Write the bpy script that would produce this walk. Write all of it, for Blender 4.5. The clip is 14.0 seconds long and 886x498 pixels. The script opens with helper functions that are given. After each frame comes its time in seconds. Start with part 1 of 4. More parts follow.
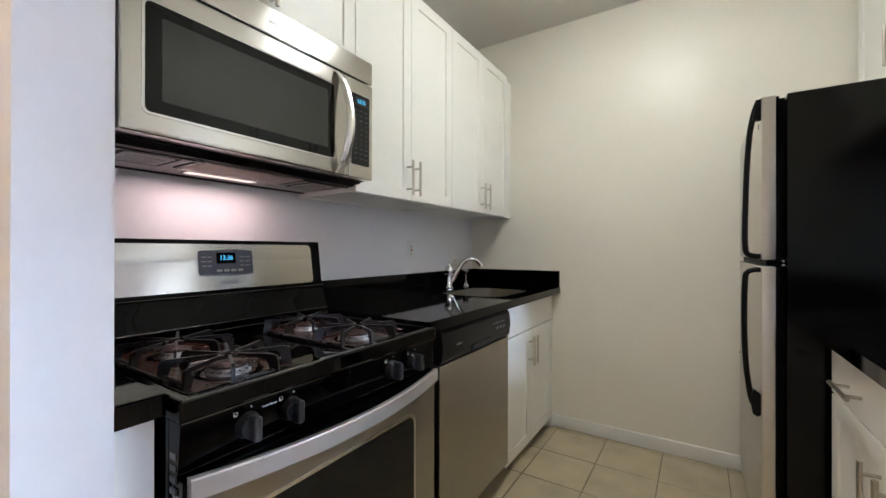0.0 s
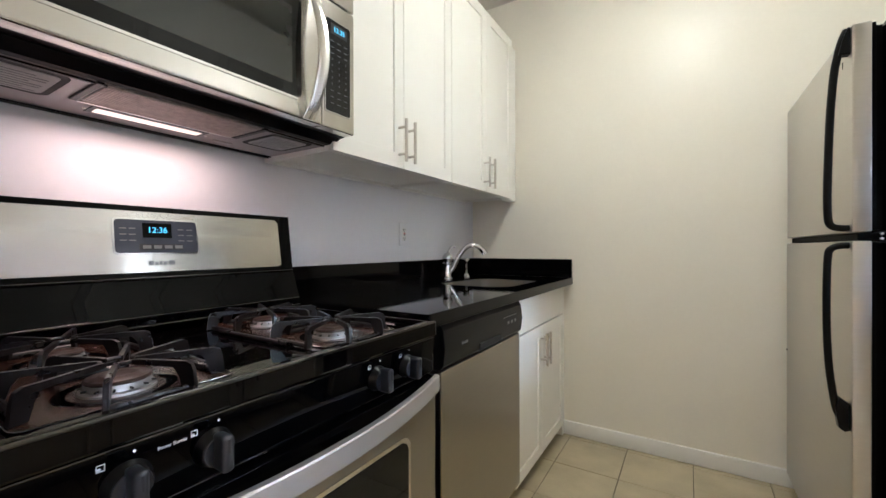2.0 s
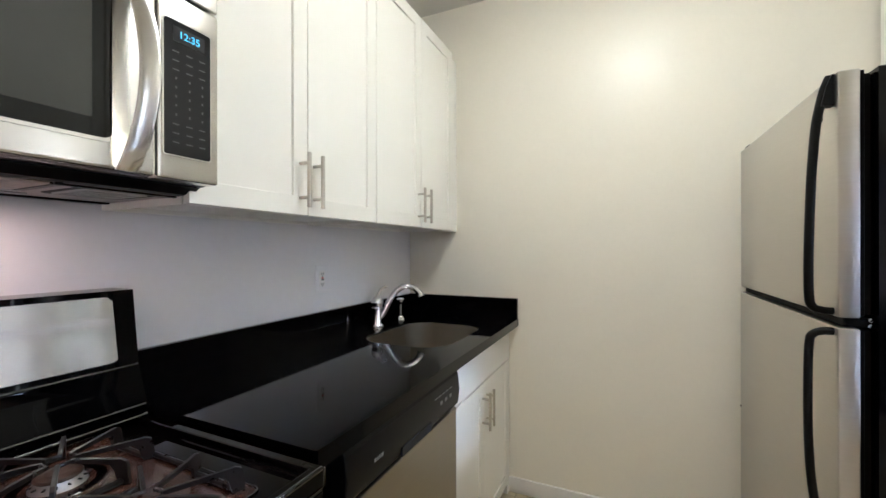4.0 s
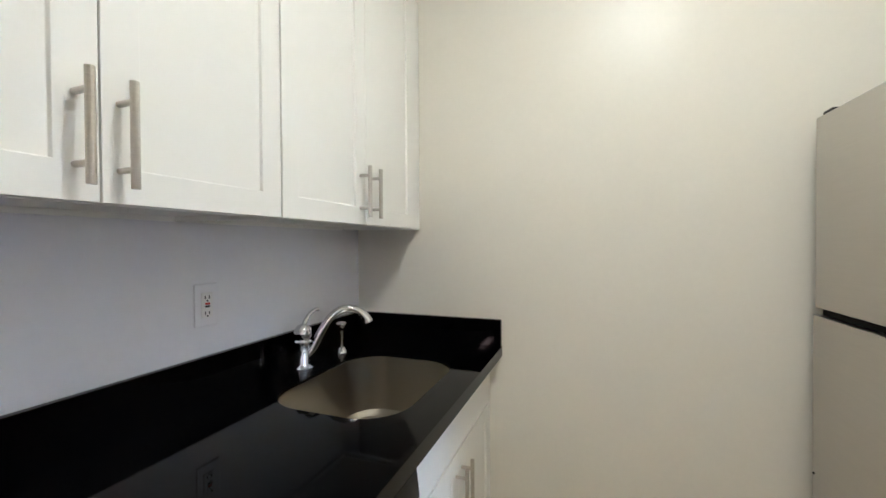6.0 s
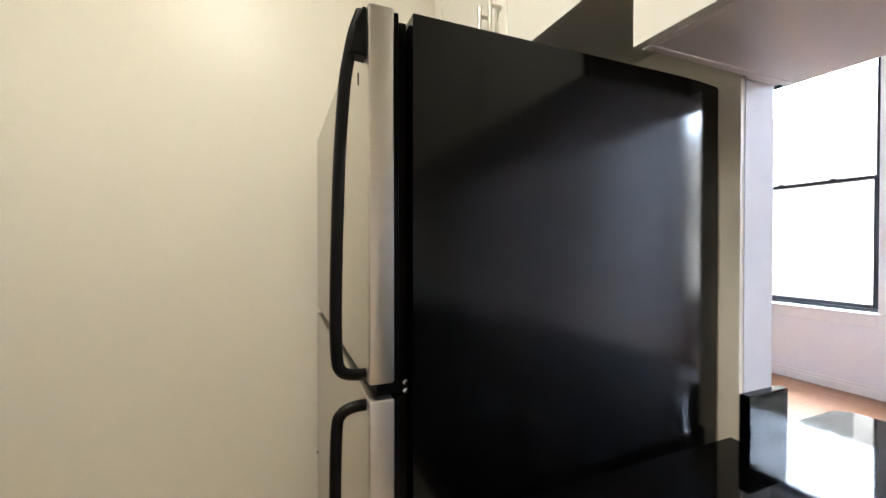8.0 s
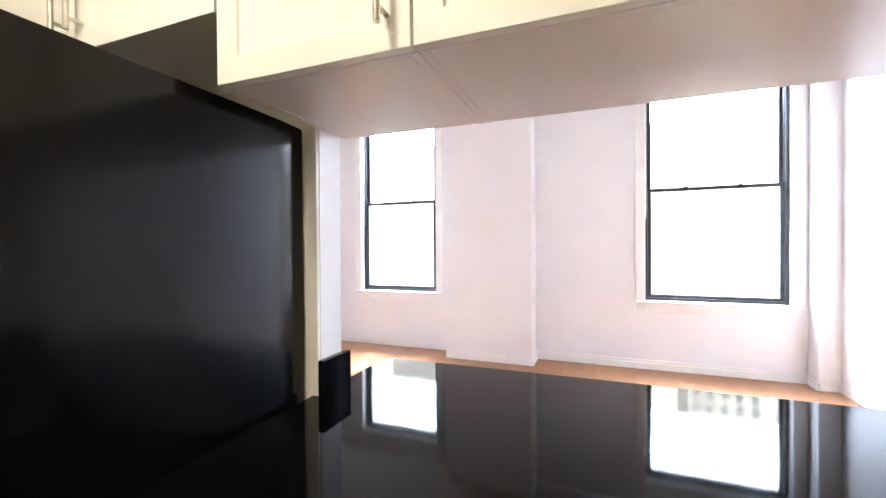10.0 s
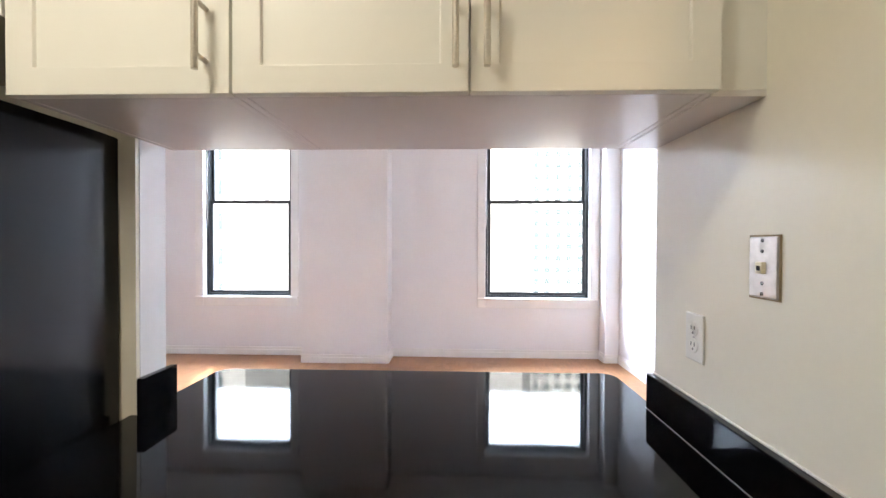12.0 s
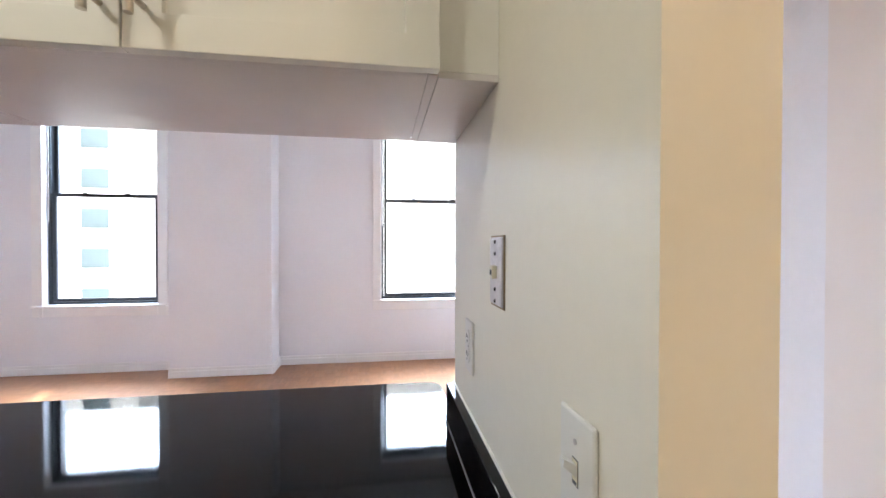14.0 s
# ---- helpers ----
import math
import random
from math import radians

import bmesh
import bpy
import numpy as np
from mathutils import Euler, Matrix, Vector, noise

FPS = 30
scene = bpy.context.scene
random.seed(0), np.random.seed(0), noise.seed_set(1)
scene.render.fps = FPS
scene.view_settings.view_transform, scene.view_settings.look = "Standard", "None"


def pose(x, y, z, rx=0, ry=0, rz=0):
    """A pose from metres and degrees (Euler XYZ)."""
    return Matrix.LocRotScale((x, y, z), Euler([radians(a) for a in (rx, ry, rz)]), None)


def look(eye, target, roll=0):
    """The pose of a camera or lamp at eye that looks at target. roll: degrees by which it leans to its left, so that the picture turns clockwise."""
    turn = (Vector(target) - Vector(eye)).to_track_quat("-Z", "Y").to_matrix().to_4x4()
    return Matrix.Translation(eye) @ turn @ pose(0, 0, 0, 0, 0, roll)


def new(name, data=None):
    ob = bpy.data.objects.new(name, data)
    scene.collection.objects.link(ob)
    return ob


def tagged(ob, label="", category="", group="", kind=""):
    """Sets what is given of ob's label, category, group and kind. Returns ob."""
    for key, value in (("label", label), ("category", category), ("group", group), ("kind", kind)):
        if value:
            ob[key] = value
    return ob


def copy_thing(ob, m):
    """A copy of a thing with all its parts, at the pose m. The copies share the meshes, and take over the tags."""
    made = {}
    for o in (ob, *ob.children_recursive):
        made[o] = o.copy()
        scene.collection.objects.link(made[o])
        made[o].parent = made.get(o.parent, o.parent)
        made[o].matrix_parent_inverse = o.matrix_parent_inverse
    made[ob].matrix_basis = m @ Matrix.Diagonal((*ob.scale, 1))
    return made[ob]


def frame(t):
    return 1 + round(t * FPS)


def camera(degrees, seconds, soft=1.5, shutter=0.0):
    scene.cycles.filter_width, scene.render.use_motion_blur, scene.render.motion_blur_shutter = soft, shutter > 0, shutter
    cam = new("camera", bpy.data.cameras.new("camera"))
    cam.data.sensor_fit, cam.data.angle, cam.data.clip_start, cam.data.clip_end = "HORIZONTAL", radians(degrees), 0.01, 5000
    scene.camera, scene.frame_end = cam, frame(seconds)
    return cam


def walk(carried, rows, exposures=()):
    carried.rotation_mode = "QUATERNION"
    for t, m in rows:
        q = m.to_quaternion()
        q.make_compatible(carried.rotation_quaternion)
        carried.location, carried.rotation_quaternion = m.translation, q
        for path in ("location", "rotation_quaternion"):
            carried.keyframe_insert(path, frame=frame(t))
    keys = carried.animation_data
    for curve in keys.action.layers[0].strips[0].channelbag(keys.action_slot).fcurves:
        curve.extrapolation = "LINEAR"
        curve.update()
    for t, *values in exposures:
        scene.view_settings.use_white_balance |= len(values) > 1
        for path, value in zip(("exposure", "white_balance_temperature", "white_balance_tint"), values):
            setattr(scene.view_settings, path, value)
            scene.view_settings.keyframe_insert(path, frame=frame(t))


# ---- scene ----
cam = camera(96.2, 14.0)
PATH = [
    (0, (1.408, -0.22, 1.158), (0.328, 1.463, 1.161), 0.1),
    (0.5, (1.355, -0.166, 1.103), (0.283, 1.522, 1.098), 0.1),
    (1, (1.293, -0.116, 1.072), (0.222, 1.573, 1.062), 0.1),
    (1.5, (1.249, -0.041, 1.054), (0.178, 1.647, 1.048), -0.1),
    (2, (1.221, 0.027, 1.086), (0.169, 1.729, 1.081), -0.1),
    (2.5, (1.18, 0.093, 1.121), (0.183, 1.827, 1.119), -0.0),
    (3, (1.149, 0.146, 1.187), (0.229, 1.922, 1.187), -0.1),
    (3.5, (1.165, 0.223, 1.249), (0.303, 2.028, 1.248), -0.1),
    (3.7, (1.169, 0.26, 1.264), (0.321, 2.072, 1.265), -0.1),
    (5.8, (0.954, 0.779, 1.313), (0.240, 2.647, 1.286), -0.2),
    (6, (0.967, 0.839, 1.316), (0.281, 2.717, 1.291), -0.3),
    (6.5, (1.089, 0.951, 1.317), (0.524, 2.870, 1.301), -0.3),
    (7, (1.281, 0.987, 1.308), (0.997, 2.967, 1.299), -0.35),
    (7.5, (1.42, 0.98, 1.298), (1.64, 2.967, 1.302), -0.4),
    (8, (1.469, 0.923, 1.329), (2.234, 2.771, 1.308), -0.0),
    (8.5, (1.485, 0.882, 1.331), (2.708, 2.464, 1.315), -0.1),
    (9, (1.49, 0.828, 1.334), (3.031, 2.103, 1.319), -0.1),
    (9.2, (1.485, 0.808, 1.335), (3.12, 1.96, 1.32), -0.2),
    (11.3, (1.326, 0.612, 1.371), (3.315, 0.824, 1.35), 0.1),
    (11.5, (1.31, 0.606, 1.379), (3.304, 0.762, 1.357), 0.2),
    (12, (1.303, 0.58, 1.387), (3.302, 0.642, 1.366), 0.2),
    (12.5, (1.301, 0.528, 1.39), (3.301, 0.517, 1.369), 0.2),
    (13, (1.317, 0.437, 1.394), (3.314, 0.334, 1.373), 0.2),
    (13.5, (1.344, 0.325, 1.401), (3.335, 0.134, 1.38), 0.2),
    (14, (1.413, 0.195, 1.392), (3.39, -0.107, 1.37), 0.1),
]
EXPOSURE, SKYLIGHT, LAMPS, DOME_E, HALL_E = 2.2, 1340.0, 0.80, 10.9, 9.8
walk(cam, [(t, look(eye, target, roll)) for t, eye, target, roll in PATH], [(t, EXPOSURE + e, k, 11) for t, e, k in ((0, -0.03, 5400), (1.5, 0.24, 5450), (3, 0.3, 5400), (6.0, 0.22, 5350), (6.5, 0.19, 5300), (7.5, 0.16, 5550), (8.0, 0.2, 6000), (8.5, 0.60, 6100), (9, 0.74, 6200), (11.5, 0.12, 6300), (13, -0.05, 6250), (14, -0.05, 5950))])

# ---------------------------------------------------------------- world and light
world = bpy.data.worlds.new("world")
scene.world = world
world.use_nodes = True
wn = world.node_tree
sky = wn.nodes.new("ShaderNodeTexSky")
sky.sky_type, sky.sun_disc = "NISHITA", False
sky.sun_elevation, sky.sun_rotation = radians(42), radians(-90)
sky.air_density, sky.dust_density = 1.2, 2.5
haze = wn.nodes.new("ShaderNodeHueSaturation")
haze.inputs["Saturation"].default_value = 0.3
wn.links.new(sky.outputs[0], haze.inputs["Color"])
wn.links.new(haze.outputs[0], wn.nodes["Background"].inputs[0])
wn.nodes["Background"].inputs[1].default_value = 0.12


def lamp(name, kind, m, energy, color, size=0.1, size_y=None, spread=180):
    data = bpy.data.lights.new(name, kind)
    data.energy, data.color = energy, color
    if kind == "AREA":
        data.size = size
        data.spread = radians(spread)
        if size_y:
            data.shape, data.size_y = "RECTANGLE", size_y
    elif kind == "SUN":
        data.angle = size
    else:
        data.shadow_soft_size = size
    ob = new(name, data)
    ob.matrix_world = m
    return ob


lamp("sun", "SUN", look((-30, -8, 30), (0, 0, 0)), 4.0, (1, 0.95, 0.88), radians(0.53))
# sky light falling in through the two windows
lamp("window_daylight", "AREA", look((9.2, 2.2, 5.0), (4.2, 2.2, 3.4)), SKYLIGHT, (0.70, 0.82, 1.0), 11.5, 3.0)
# the microwave's cooktop lamp
lamp("cooktop_lamp", "AREA", pose(0.128, 0.475, 1.380, 0, -2, 0), 0.36 * LAMPS, (1.0, 0.66, 0.54), 0.05, 0.34)

# ---------------------------------------------------------------- materials


def material(name, color, rough=0.5, metal=0.0, var=0.06, scale=6.0, bump=0.0, bump_scale=60.0, coat=0.0, spec=0.5,
             stretch=(1, 1, 1), fine=0.0, rough_var=0.0, per_object=0.0, emit=0.0, aniso=0.0):
    m = bpy.data.materials.new(name)
    m.use_nodes = True
    nt, b = m.node_tree, m.node_tree.nodes["Principled BSDF"]
    b.inputs["Roughness"].default_value, b.inputs["Metallic"].default_value = rough, metal
    b.inputs["Coat Weight"].default_value = coat
    b.inputs["Coat Roughness"].default_value = 0.06
    b.inputs["Specular IOR Level"].default_value = spec
    if aniso:
        grain = nt.nodes.new("ShaderNodeTangent")
        grain.direction_type, grain.axis = "RADIAL", "Z"
        nt.links.new(grain.outputs[0], b.inputs["Tangent"])
        b.inputs["Anisotropic"].default_value, b.inputs["Anisotropic Rotation"].default_value = aniso, 0.25
    tc = nt.nodes.new("ShaderNodeTexCoord")
    mp = nt.nodes.new("ShaderNodeMapping")
    mp.inputs["Scale"].default_value = stretch
    nt.links.new(tc.outputs["Object"], mp.inputs[0])
    if per_object:
        where = nt.nodes.new("ShaderNodeObjectInfo")
        nt.links.new(where.outputs["Location"], mp.inputs["Location"])

    def noise_node(sc, detail=5.0):
        n = nt.nodes.new("ShaderNodeTexNoise")
        n.inputs["Scale"].default_value, n.inputs["Detail"].default_value = sc, detail
        nt.links.new(mp.outputs[0], n.inputs["Vector"])
        return n

    def mix(a_socket, low, high, target):
        r = nt.nodes.new("ShaderNodeMapRange")
        r.inputs[1].default_value, r.inputs[2].default_value = 0.3, 0.7
        r.inputs[3].default_value, r.inputs[4].default_value = low, high
        nt.links.new(a_socket, r.inputs[0])
        nt.links.new(r.outputs[0], target)

    hsv = nt.nodes.new("ShaderNodeHueSaturation")
    hsv.inputs["Color"].default_value = (*color, 1)
    nt.links.new(hsv.outputs[0], b.inputs["Base Color"])
    big = noise_node(scale)
    value = nt.nodes.new("ShaderNodeMath")
    value.operation = "ADD"
    mix(big.outputs[0], 1 - var, 1 + var, value.inputs[0])
    value.inputs[1].default_value = 0.0
    last = value
    if fine:
        small = noise_node(scale * 25, 3.0)
        add = nt.nodes.new("ShaderNodeMath")
        add.operation = "ADD"
        nt.links.new(last.outputs[0], add.inputs[0])
        mix(small.outputs[0], -fine, fine, add.inputs[1])
        last = add
    if per_object:
        info = nt.nodes.new("ShaderNodeObjectInfo")
        r = nt.nodes.new("ShaderNodeMapRange")
        r.inputs[3].default_value, r.inputs[4].default_value = -per_object, per_object
        nt.links.new(info.outputs["Random"], r.inputs[0])
        add = nt.nodes.new("ShaderNodeMath")
        add.operation = "ADD"
        nt.links.new(last.outputs[0], add.inputs[0])
        nt.links.new(r.outputs[0], add.inputs[1])
        last = add
    nt.links.new(last.outputs[0], hsv.inputs["Value"])
    if rough_var:
        rn = noise_node(scale * 3)
        mix(rn.outputs[0], max(0.01, rough - rough_var), rough + rough_var, b.inputs["Roughness"])
    if bump:
        bn = noise_node(bump_scale, 6.0)
        bp = nt.nodes.new("ShaderNodeBump")
        bp.inputs["Strength"].default_value, bp.inputs["Distance"].default_value = bump, 0.002
        nt.links.new(bn.outputs[0], bp.inputs["Height"])
        nt.links.new(bp.outputs[0], b.inputs["Normal"])
    if emit:
        b.inputs["Emission Color"].default_value = (*color, 1)
        b.inputs["Emission Strength"].default_value = emit
    return m


WALL = material("wall_paint", (0.83, 0.785, 0.685), 0.33, var=0.02, scale=2.0, bump=0.07, bump_scale=45, rough_var=0.03, fine=0.008, spec=0.25)
LIVING = material("living_paint", (0.80, 0.785, 0.788), 0.55, var=0.02, scale=1.5, bump=0.12, bump_scale=40, fine=0.01, spec=0.3)
HALLP = material("hall_paint", (0.80, 0.745, 0.66), 0.55, var=0.02, scale=1.5, bump=0.12, bump_scale=40)
# the pier's pinkish tone is warm hall light put into the paint colour
PIERP = material("pier_paint_warm_light", (0.80, 0.745, 0.70), 0.55, var=0.02, scale=1.5, bump=0.12, bump_scale=40)
CEIL = material("ceiling_paint", (0.72, 0.69, 0.63), 0.7, var=0.03, scale=1.5, bump=0.15, bump_scale=60)
TRIM = material("trim_paint", (0.82, 0.80, 0.77), 0.35, var=0.03, scale=5, bump=0.06, bump_scale=30, rough_var=0.06)
CAB = material("cabinet_paint", (0.85, 0.83, 0.77), 0.42, var=0.015, scale=3, bump=0.03, bump_scale=120, rough_var=0.05, spec=0.34)
# white melamine; the floor's reddish bounce light is mixed into this colour
CAB_BOUNCE = material("cabinet_underside_bounce", (0.80, 0.755, 0.735), 0.20, var=0.03, scale=3, bump=0.02, rough_var=0.04)
STEEL = material("brushed_steel", (0.55, 0.525, 0.485), 0.32, 1.0, var=0.02, scale=5, bump=0.002, bump_scale=30, stretch=(1, 1.2, 40), aniso=0.6)
STEELH = material("brushed_steel_across", (0.66, 0.64, 0.60), 0.22, 1.0, var=0.02, scale=5, bump=0.002, bump_scale=30, stretch=(1, 1.2, 40), aniso=0.85)
OVEN = material("oven_steel", (0.39, 0.365, 0.32), 0.30, 1.0, var=0.015, scale=5, bump=0.002, bump_scale=30, stretch=(1, 1.2, 40))
HANDLE = material("satin_steel", (0.54, 0.52, 0.51), 0.48, 1.0, var=0.02, scale=5, rough_var=0.03)
POLISH = material("polished_steel_trim", (0.72, 0.71, 0.70), 0.12, 1.0, var=0.03)
CHROME = material("chrome", (0.66, 0.66, 0.67), 0.05, 1.0, var=0.02)
NICKEL = material("brushed_nickel", (0.56, 0.52, 0.46), 0.28, 1.0, var=0.05, scale=30, stretch=(1, 1, 8), bump=0.03)
SINKM = material("sink_steel", (0.36, 0.325, 0.265), 0.34, 1.0, var=0.03, scale=4)
ENAMEL = material("black_enamel", (0.0008, 0.0008, 0.001), 0.035, var=0.2, scale=8, rough_var=0.012, spec=0.10)
COOKTOP = material("black_porcelain_cooktop", (0.0012, 0.0009, 0.0009), 0.03, var=0.2, scale=8, rough_var=0.012, spec=0.20)
GLOSSB = material("glossy_black_edge", (0.002, 0.002, 0.0022), 0.05, var=0.1, spec=1.0)
KEYPAD = material("charcoal_keypad", (0.013, 0.013, 0.015), 0.16, var=0.08, spec=0.4)
BLACKP = material("black_plastic", (0.0022, 0.0022, 0.0025), 0.30, var=0.15, scale=10, bump=0.04, bump_scale=300, spec=0.2)
FRSIDE = material("fridge_side_paint", (0.0007, 0.0007, 0.0008), 0.16, var=0.10, scale=4, spec=0.27, rough_var=0.015)
RUBBER = material("black_gasket", (0.0015, 0.0015, 0.0015), 0.6, var=0.1, spec=0.08)
GLASSD = material("dark_oven_glass", (0.004, 0.004, 0.004), 0.04, var=0.1, spec=0.28)
# black iron, its base warmed to carry the pink cooktop lamp's light
IRON = material("cast_iron", (0.0085, 0.0060, 0.0055), 0.30, var=0.15, scale=12, bump=0.03, bump_scale=250, rough_var=0.04, spec=0.5)
BURNER = material("burner_cap", (0.050, 0.027, 0.019), 0.45, var=0.2, scale=25, rough_var=0.1, bump=0.1, bump_scale=200, spec=0.3)
BURNRING = material("burner_head_metal", (0.36, 0.34, 0.33), 0.45, 0.8, var=0.12, scale=40)
GREYK = material("grey_knob_face", (0.020, 0.021, 0.025), 0.28, var=0.08, scale=20)
PANELG = material("control_panel_grey", (0.065, 0.072, 0.095), 0.22, var=0.05, scale=20)
PRINTW = material("white_print", (0.7, 0.7, 0.7), 0.5)
KEYP = material("dim_key_print", (0.075, 0.08, 0.085), 0.5)
PALE = material("pale_label", (0.42, 0.41, 0.40), 0.5, var=0.04)
PRINTG = material("grey_print", (0.22, 0.22, 0.22), 0.5)
LOGO = material("logo_metal", (0.25, 0.25, 0.26), 0.25, 1.0)
PLATEW = material("white_plastic", (0.80, 0.78, 0.74), 0.35, var=0.02)
PLATEI = material("ivory_plastic", (0.74, 0.68, 0.52), 0.35, var=0.03)
RED = material("red_button", (0.55, 0.03, 0.02), 0.4)
DARK = material("dark_slot", (0.01, 0.01, 0.01), 0.7)
STEELP = material("worn_steel_plate", (0.58, 0.55, 0.55), 0.36, 0.55, var=0.15, scale=40, rough_var=0.08)
MWUNDER = material("microwave_underside", (0.29, 0.255, 0.25), 0.34, 0.4, var=0.06, scale=6, bump=0.02)
MESHF = material("filter_mesh", (0.45, 0.37, 0.33), 0.4, 0.6, var=0.2, scale=60)
FRAMEB = material("black_window_frame", (0.02, 0.024, 0.028), 0.4, var=0.15, scale=8, bump=0.05)
FACADE = material("pale_facade", (0.80, 0.79, 0.76), 0.8, var=0.05, scale=0.3)
FGLASS = material("facade_glass", (0.100, 0.130, 0.136), 0.25, var=0.3, scale=0.4, spec=0.3)
GROUND = material("city_ground", (0.25, 0.24, 0.23), 0.9, var=0.2, scale=0.05)
GROUT = material("grout", (0.15, 0.125, 0.088), 0.85, var=0.15, scale=8, bump=0.2)
TILE = material("ceramic_tile", (0.50, 0.425, 0.28), 0.33, var=0.17, scale=5, fine=0.03, bump=0.02, bump_scale=25, rough_var=0.05, per_object=0.04)
OAKS = material("parquet_oak_piece", (0.37, 0.178, 0.080), 0.34, var=0.05, scale=3, per_object=0.12)
SUBFLOOR = material("parquet_joint", (0.27, 0.13, 0.058), 0.6, var=0.1)
DOMEK = material("lamp_glass_kitchen", (1.0, 0.80, 0.55), 0.4, emit=0.0)
DOMEH = material("lamp_glass_hall", (1.0, 0.62, 0.30), 0.4, emit=0.0)
LENS = material("lamp_lens", (1.0, 0.75, 0.6), 0.4)
CYAN = material("display_cyan", (0.12, 0.62, 1.0), 0.5, emit=1.0)
for m_, e_, c_ in ((DOMEK, DOME_E, (1.0, 0.925, 0.74)), (DOMEH, HALL_E, (1.0, 0.68, 0.36)), (LENS, 0.30 * LAMPS, (1.0, 0.74, 0.55)), (CYAN, 0.24 * LAMPS, (0.15, 0.65, 1.0))):
    b_ = m_.node_tree.nodes["Principled BSDF"]
    b_.inputs["Emission Color"].default_value = (*c_, 1)
    b_.inputs["Emission Strength"].default_value = e_


def granite():
    m = material("black_granite", (0.001, 0.001, 0.0012), 0.036, var=0.2, scale=12, rough_var=0.016, spec=0.16)
    nt, b = m.node_tree, m.node_tree.nodes["Principled BSDF"]
    v = nt.nodes.new("ShaderNodeTexVoronoi")
    v.inputs["Scale"].default_value = 260
    tc = nt.nodes.new("ShaderNodeTexCoord")
    nt.links.new(tc.outputs["Object"], v.inputs["Vector"])
    ramp = nt.nodes.new("ShaderNodeValToRGB")
    ramp.color_ramp.elements[0].position, ramp.color_ramp.elements[0].color = 0.05, (0.014, 0.014, 0.016, 1)
    ramp.color_ramp.elements[1].position, ramp.color_ramp.elements[1].color = 0.16, (0.0010, 0.0010, 0.0012, 1)
    nt.links.new(v.outputs["Distance"], ramp.inputs[0])
    nt.links.new(ramp.outputs[0], b.inputs["Base Color"])
    bp = nt.nodes.new("ShaderNodeBump")
    bp.inputs["Strength"].default_value, bp.inputs["Distance"].default_value = 0.03, 0.0004
    nt.links.new(v.outputs["Distance"], bp.inputs["Height"])
    nt.links.new(bp.outputs[0], b.inputs["Normal"])
    return m


GRANITE = granite()


def island_oak():
    m = material("parquet_oak", (0.37, 0.178, 0.080), 0.34, var=0.05, scale=3)
    nt = m.node_tree
    hsv = next(n for n in nt.nodes if n.type == "HUE_SAT")
    geo, r, mul = nt.nodes.new("ShaderNodeNewGeometry"), nt.nodes.new("ShaderNodeMapRange"), nt.nodes.new("ShaderNodeMath")
    r.inputs[3].default_value, r.inputs[4].default_value = 0.88, 1.12
    nt.links.new(geo.outputs["Random Per Island"], r.inputs[0])
    mul.operation = "MULTIPLY"
    nt.links.new(hsv.inputs["Value"].links[0].from_socket, mul.inputs[0])
    nt.links.new(r.outputs[0], mul.inputs[1])
    nt.links.new(mul.outputs[0], hsv.inputs["Value"])
    return m


OAKJ = island_oak()


def glass():
    m = bpy.data.materials.new("window_glass")
    m.use_nodes = True
    b = m.node_tree.nodes["Principled BSDF"]
    b.inputs["Transmission Weight"].default_value, b.inputs["Roughness"].default_value = 1.0, 0.0
    b.inputs["IOR"].default_value = 1.45
    b.inputs["Base Color"].default_value = (0.97, 0.99, 0.98, 1)
    return m


GLASS = glass()

# ---------------------------------------------------------------- mesh helpers


def box(bm, x0, y0, z0, x1, y1, z1, bevel=0.0, seg=2):
    m = Matrix.Translation(((x0 + x1) / 2, (y0 + y1) / 2, (z0 + z1) / 2)) @ Matrix.Diagonal((abs(x1 - x0), abs(y1 - y0), abs(z1 - z0), 1))
    vs = bmesh.ops.create_cube(bm, size=1, matrix=m)["verts"]
    if bevel:
        edges = list({e for v in vs for e in v.link_edges})
        bmesh.ops.bevel(bm, geom=edges, offset=bevel, segments=seg, affect="EDGES", profile=0.5)
    return bm


def cyl(bm, a, b, r, r2=None, seg=20, caps=True):
    a, b = Vector(a), Vector(b)
    d = b - a
    m = Matrix.Translation((a + b) / 2) @ d.to_track_quat("Z", "Y").to_matrix().to_4x4()
    bmesh.ops.create_cone(bm, cap_ends=caps, segments=seg, radius1=r, radius2=r if r2 is None else r2, depth=d.length, matrix=m)
    return bm


def lathe(bm, base, profile, seg=28, axis=(0, 0, 1)):
    """Rings of (radius, height) along an axis from base, closed at both ends."""
    q = Vector(axis).to_track_quat("Z", "Y").to_matrix()
    rings = []
    for r, h in profile:
        rings.append([bm.verts.new(Vector(base) + q @ Vector((r * math.cos(i * math.tau / seg), r * math.sin(i * math.tau / seg), h))) for i in range(seg)])
    for a, b in zip(rings, rings[1:]):
        for i in range(seg):
            bm.faces.new((a[i], a[(i + 1) % seg], b[(i + 1) % seg], b[i]))
    bm.faces.new(rings[0][::-1])
    bm.faces.new(rings[-1])
    return bm


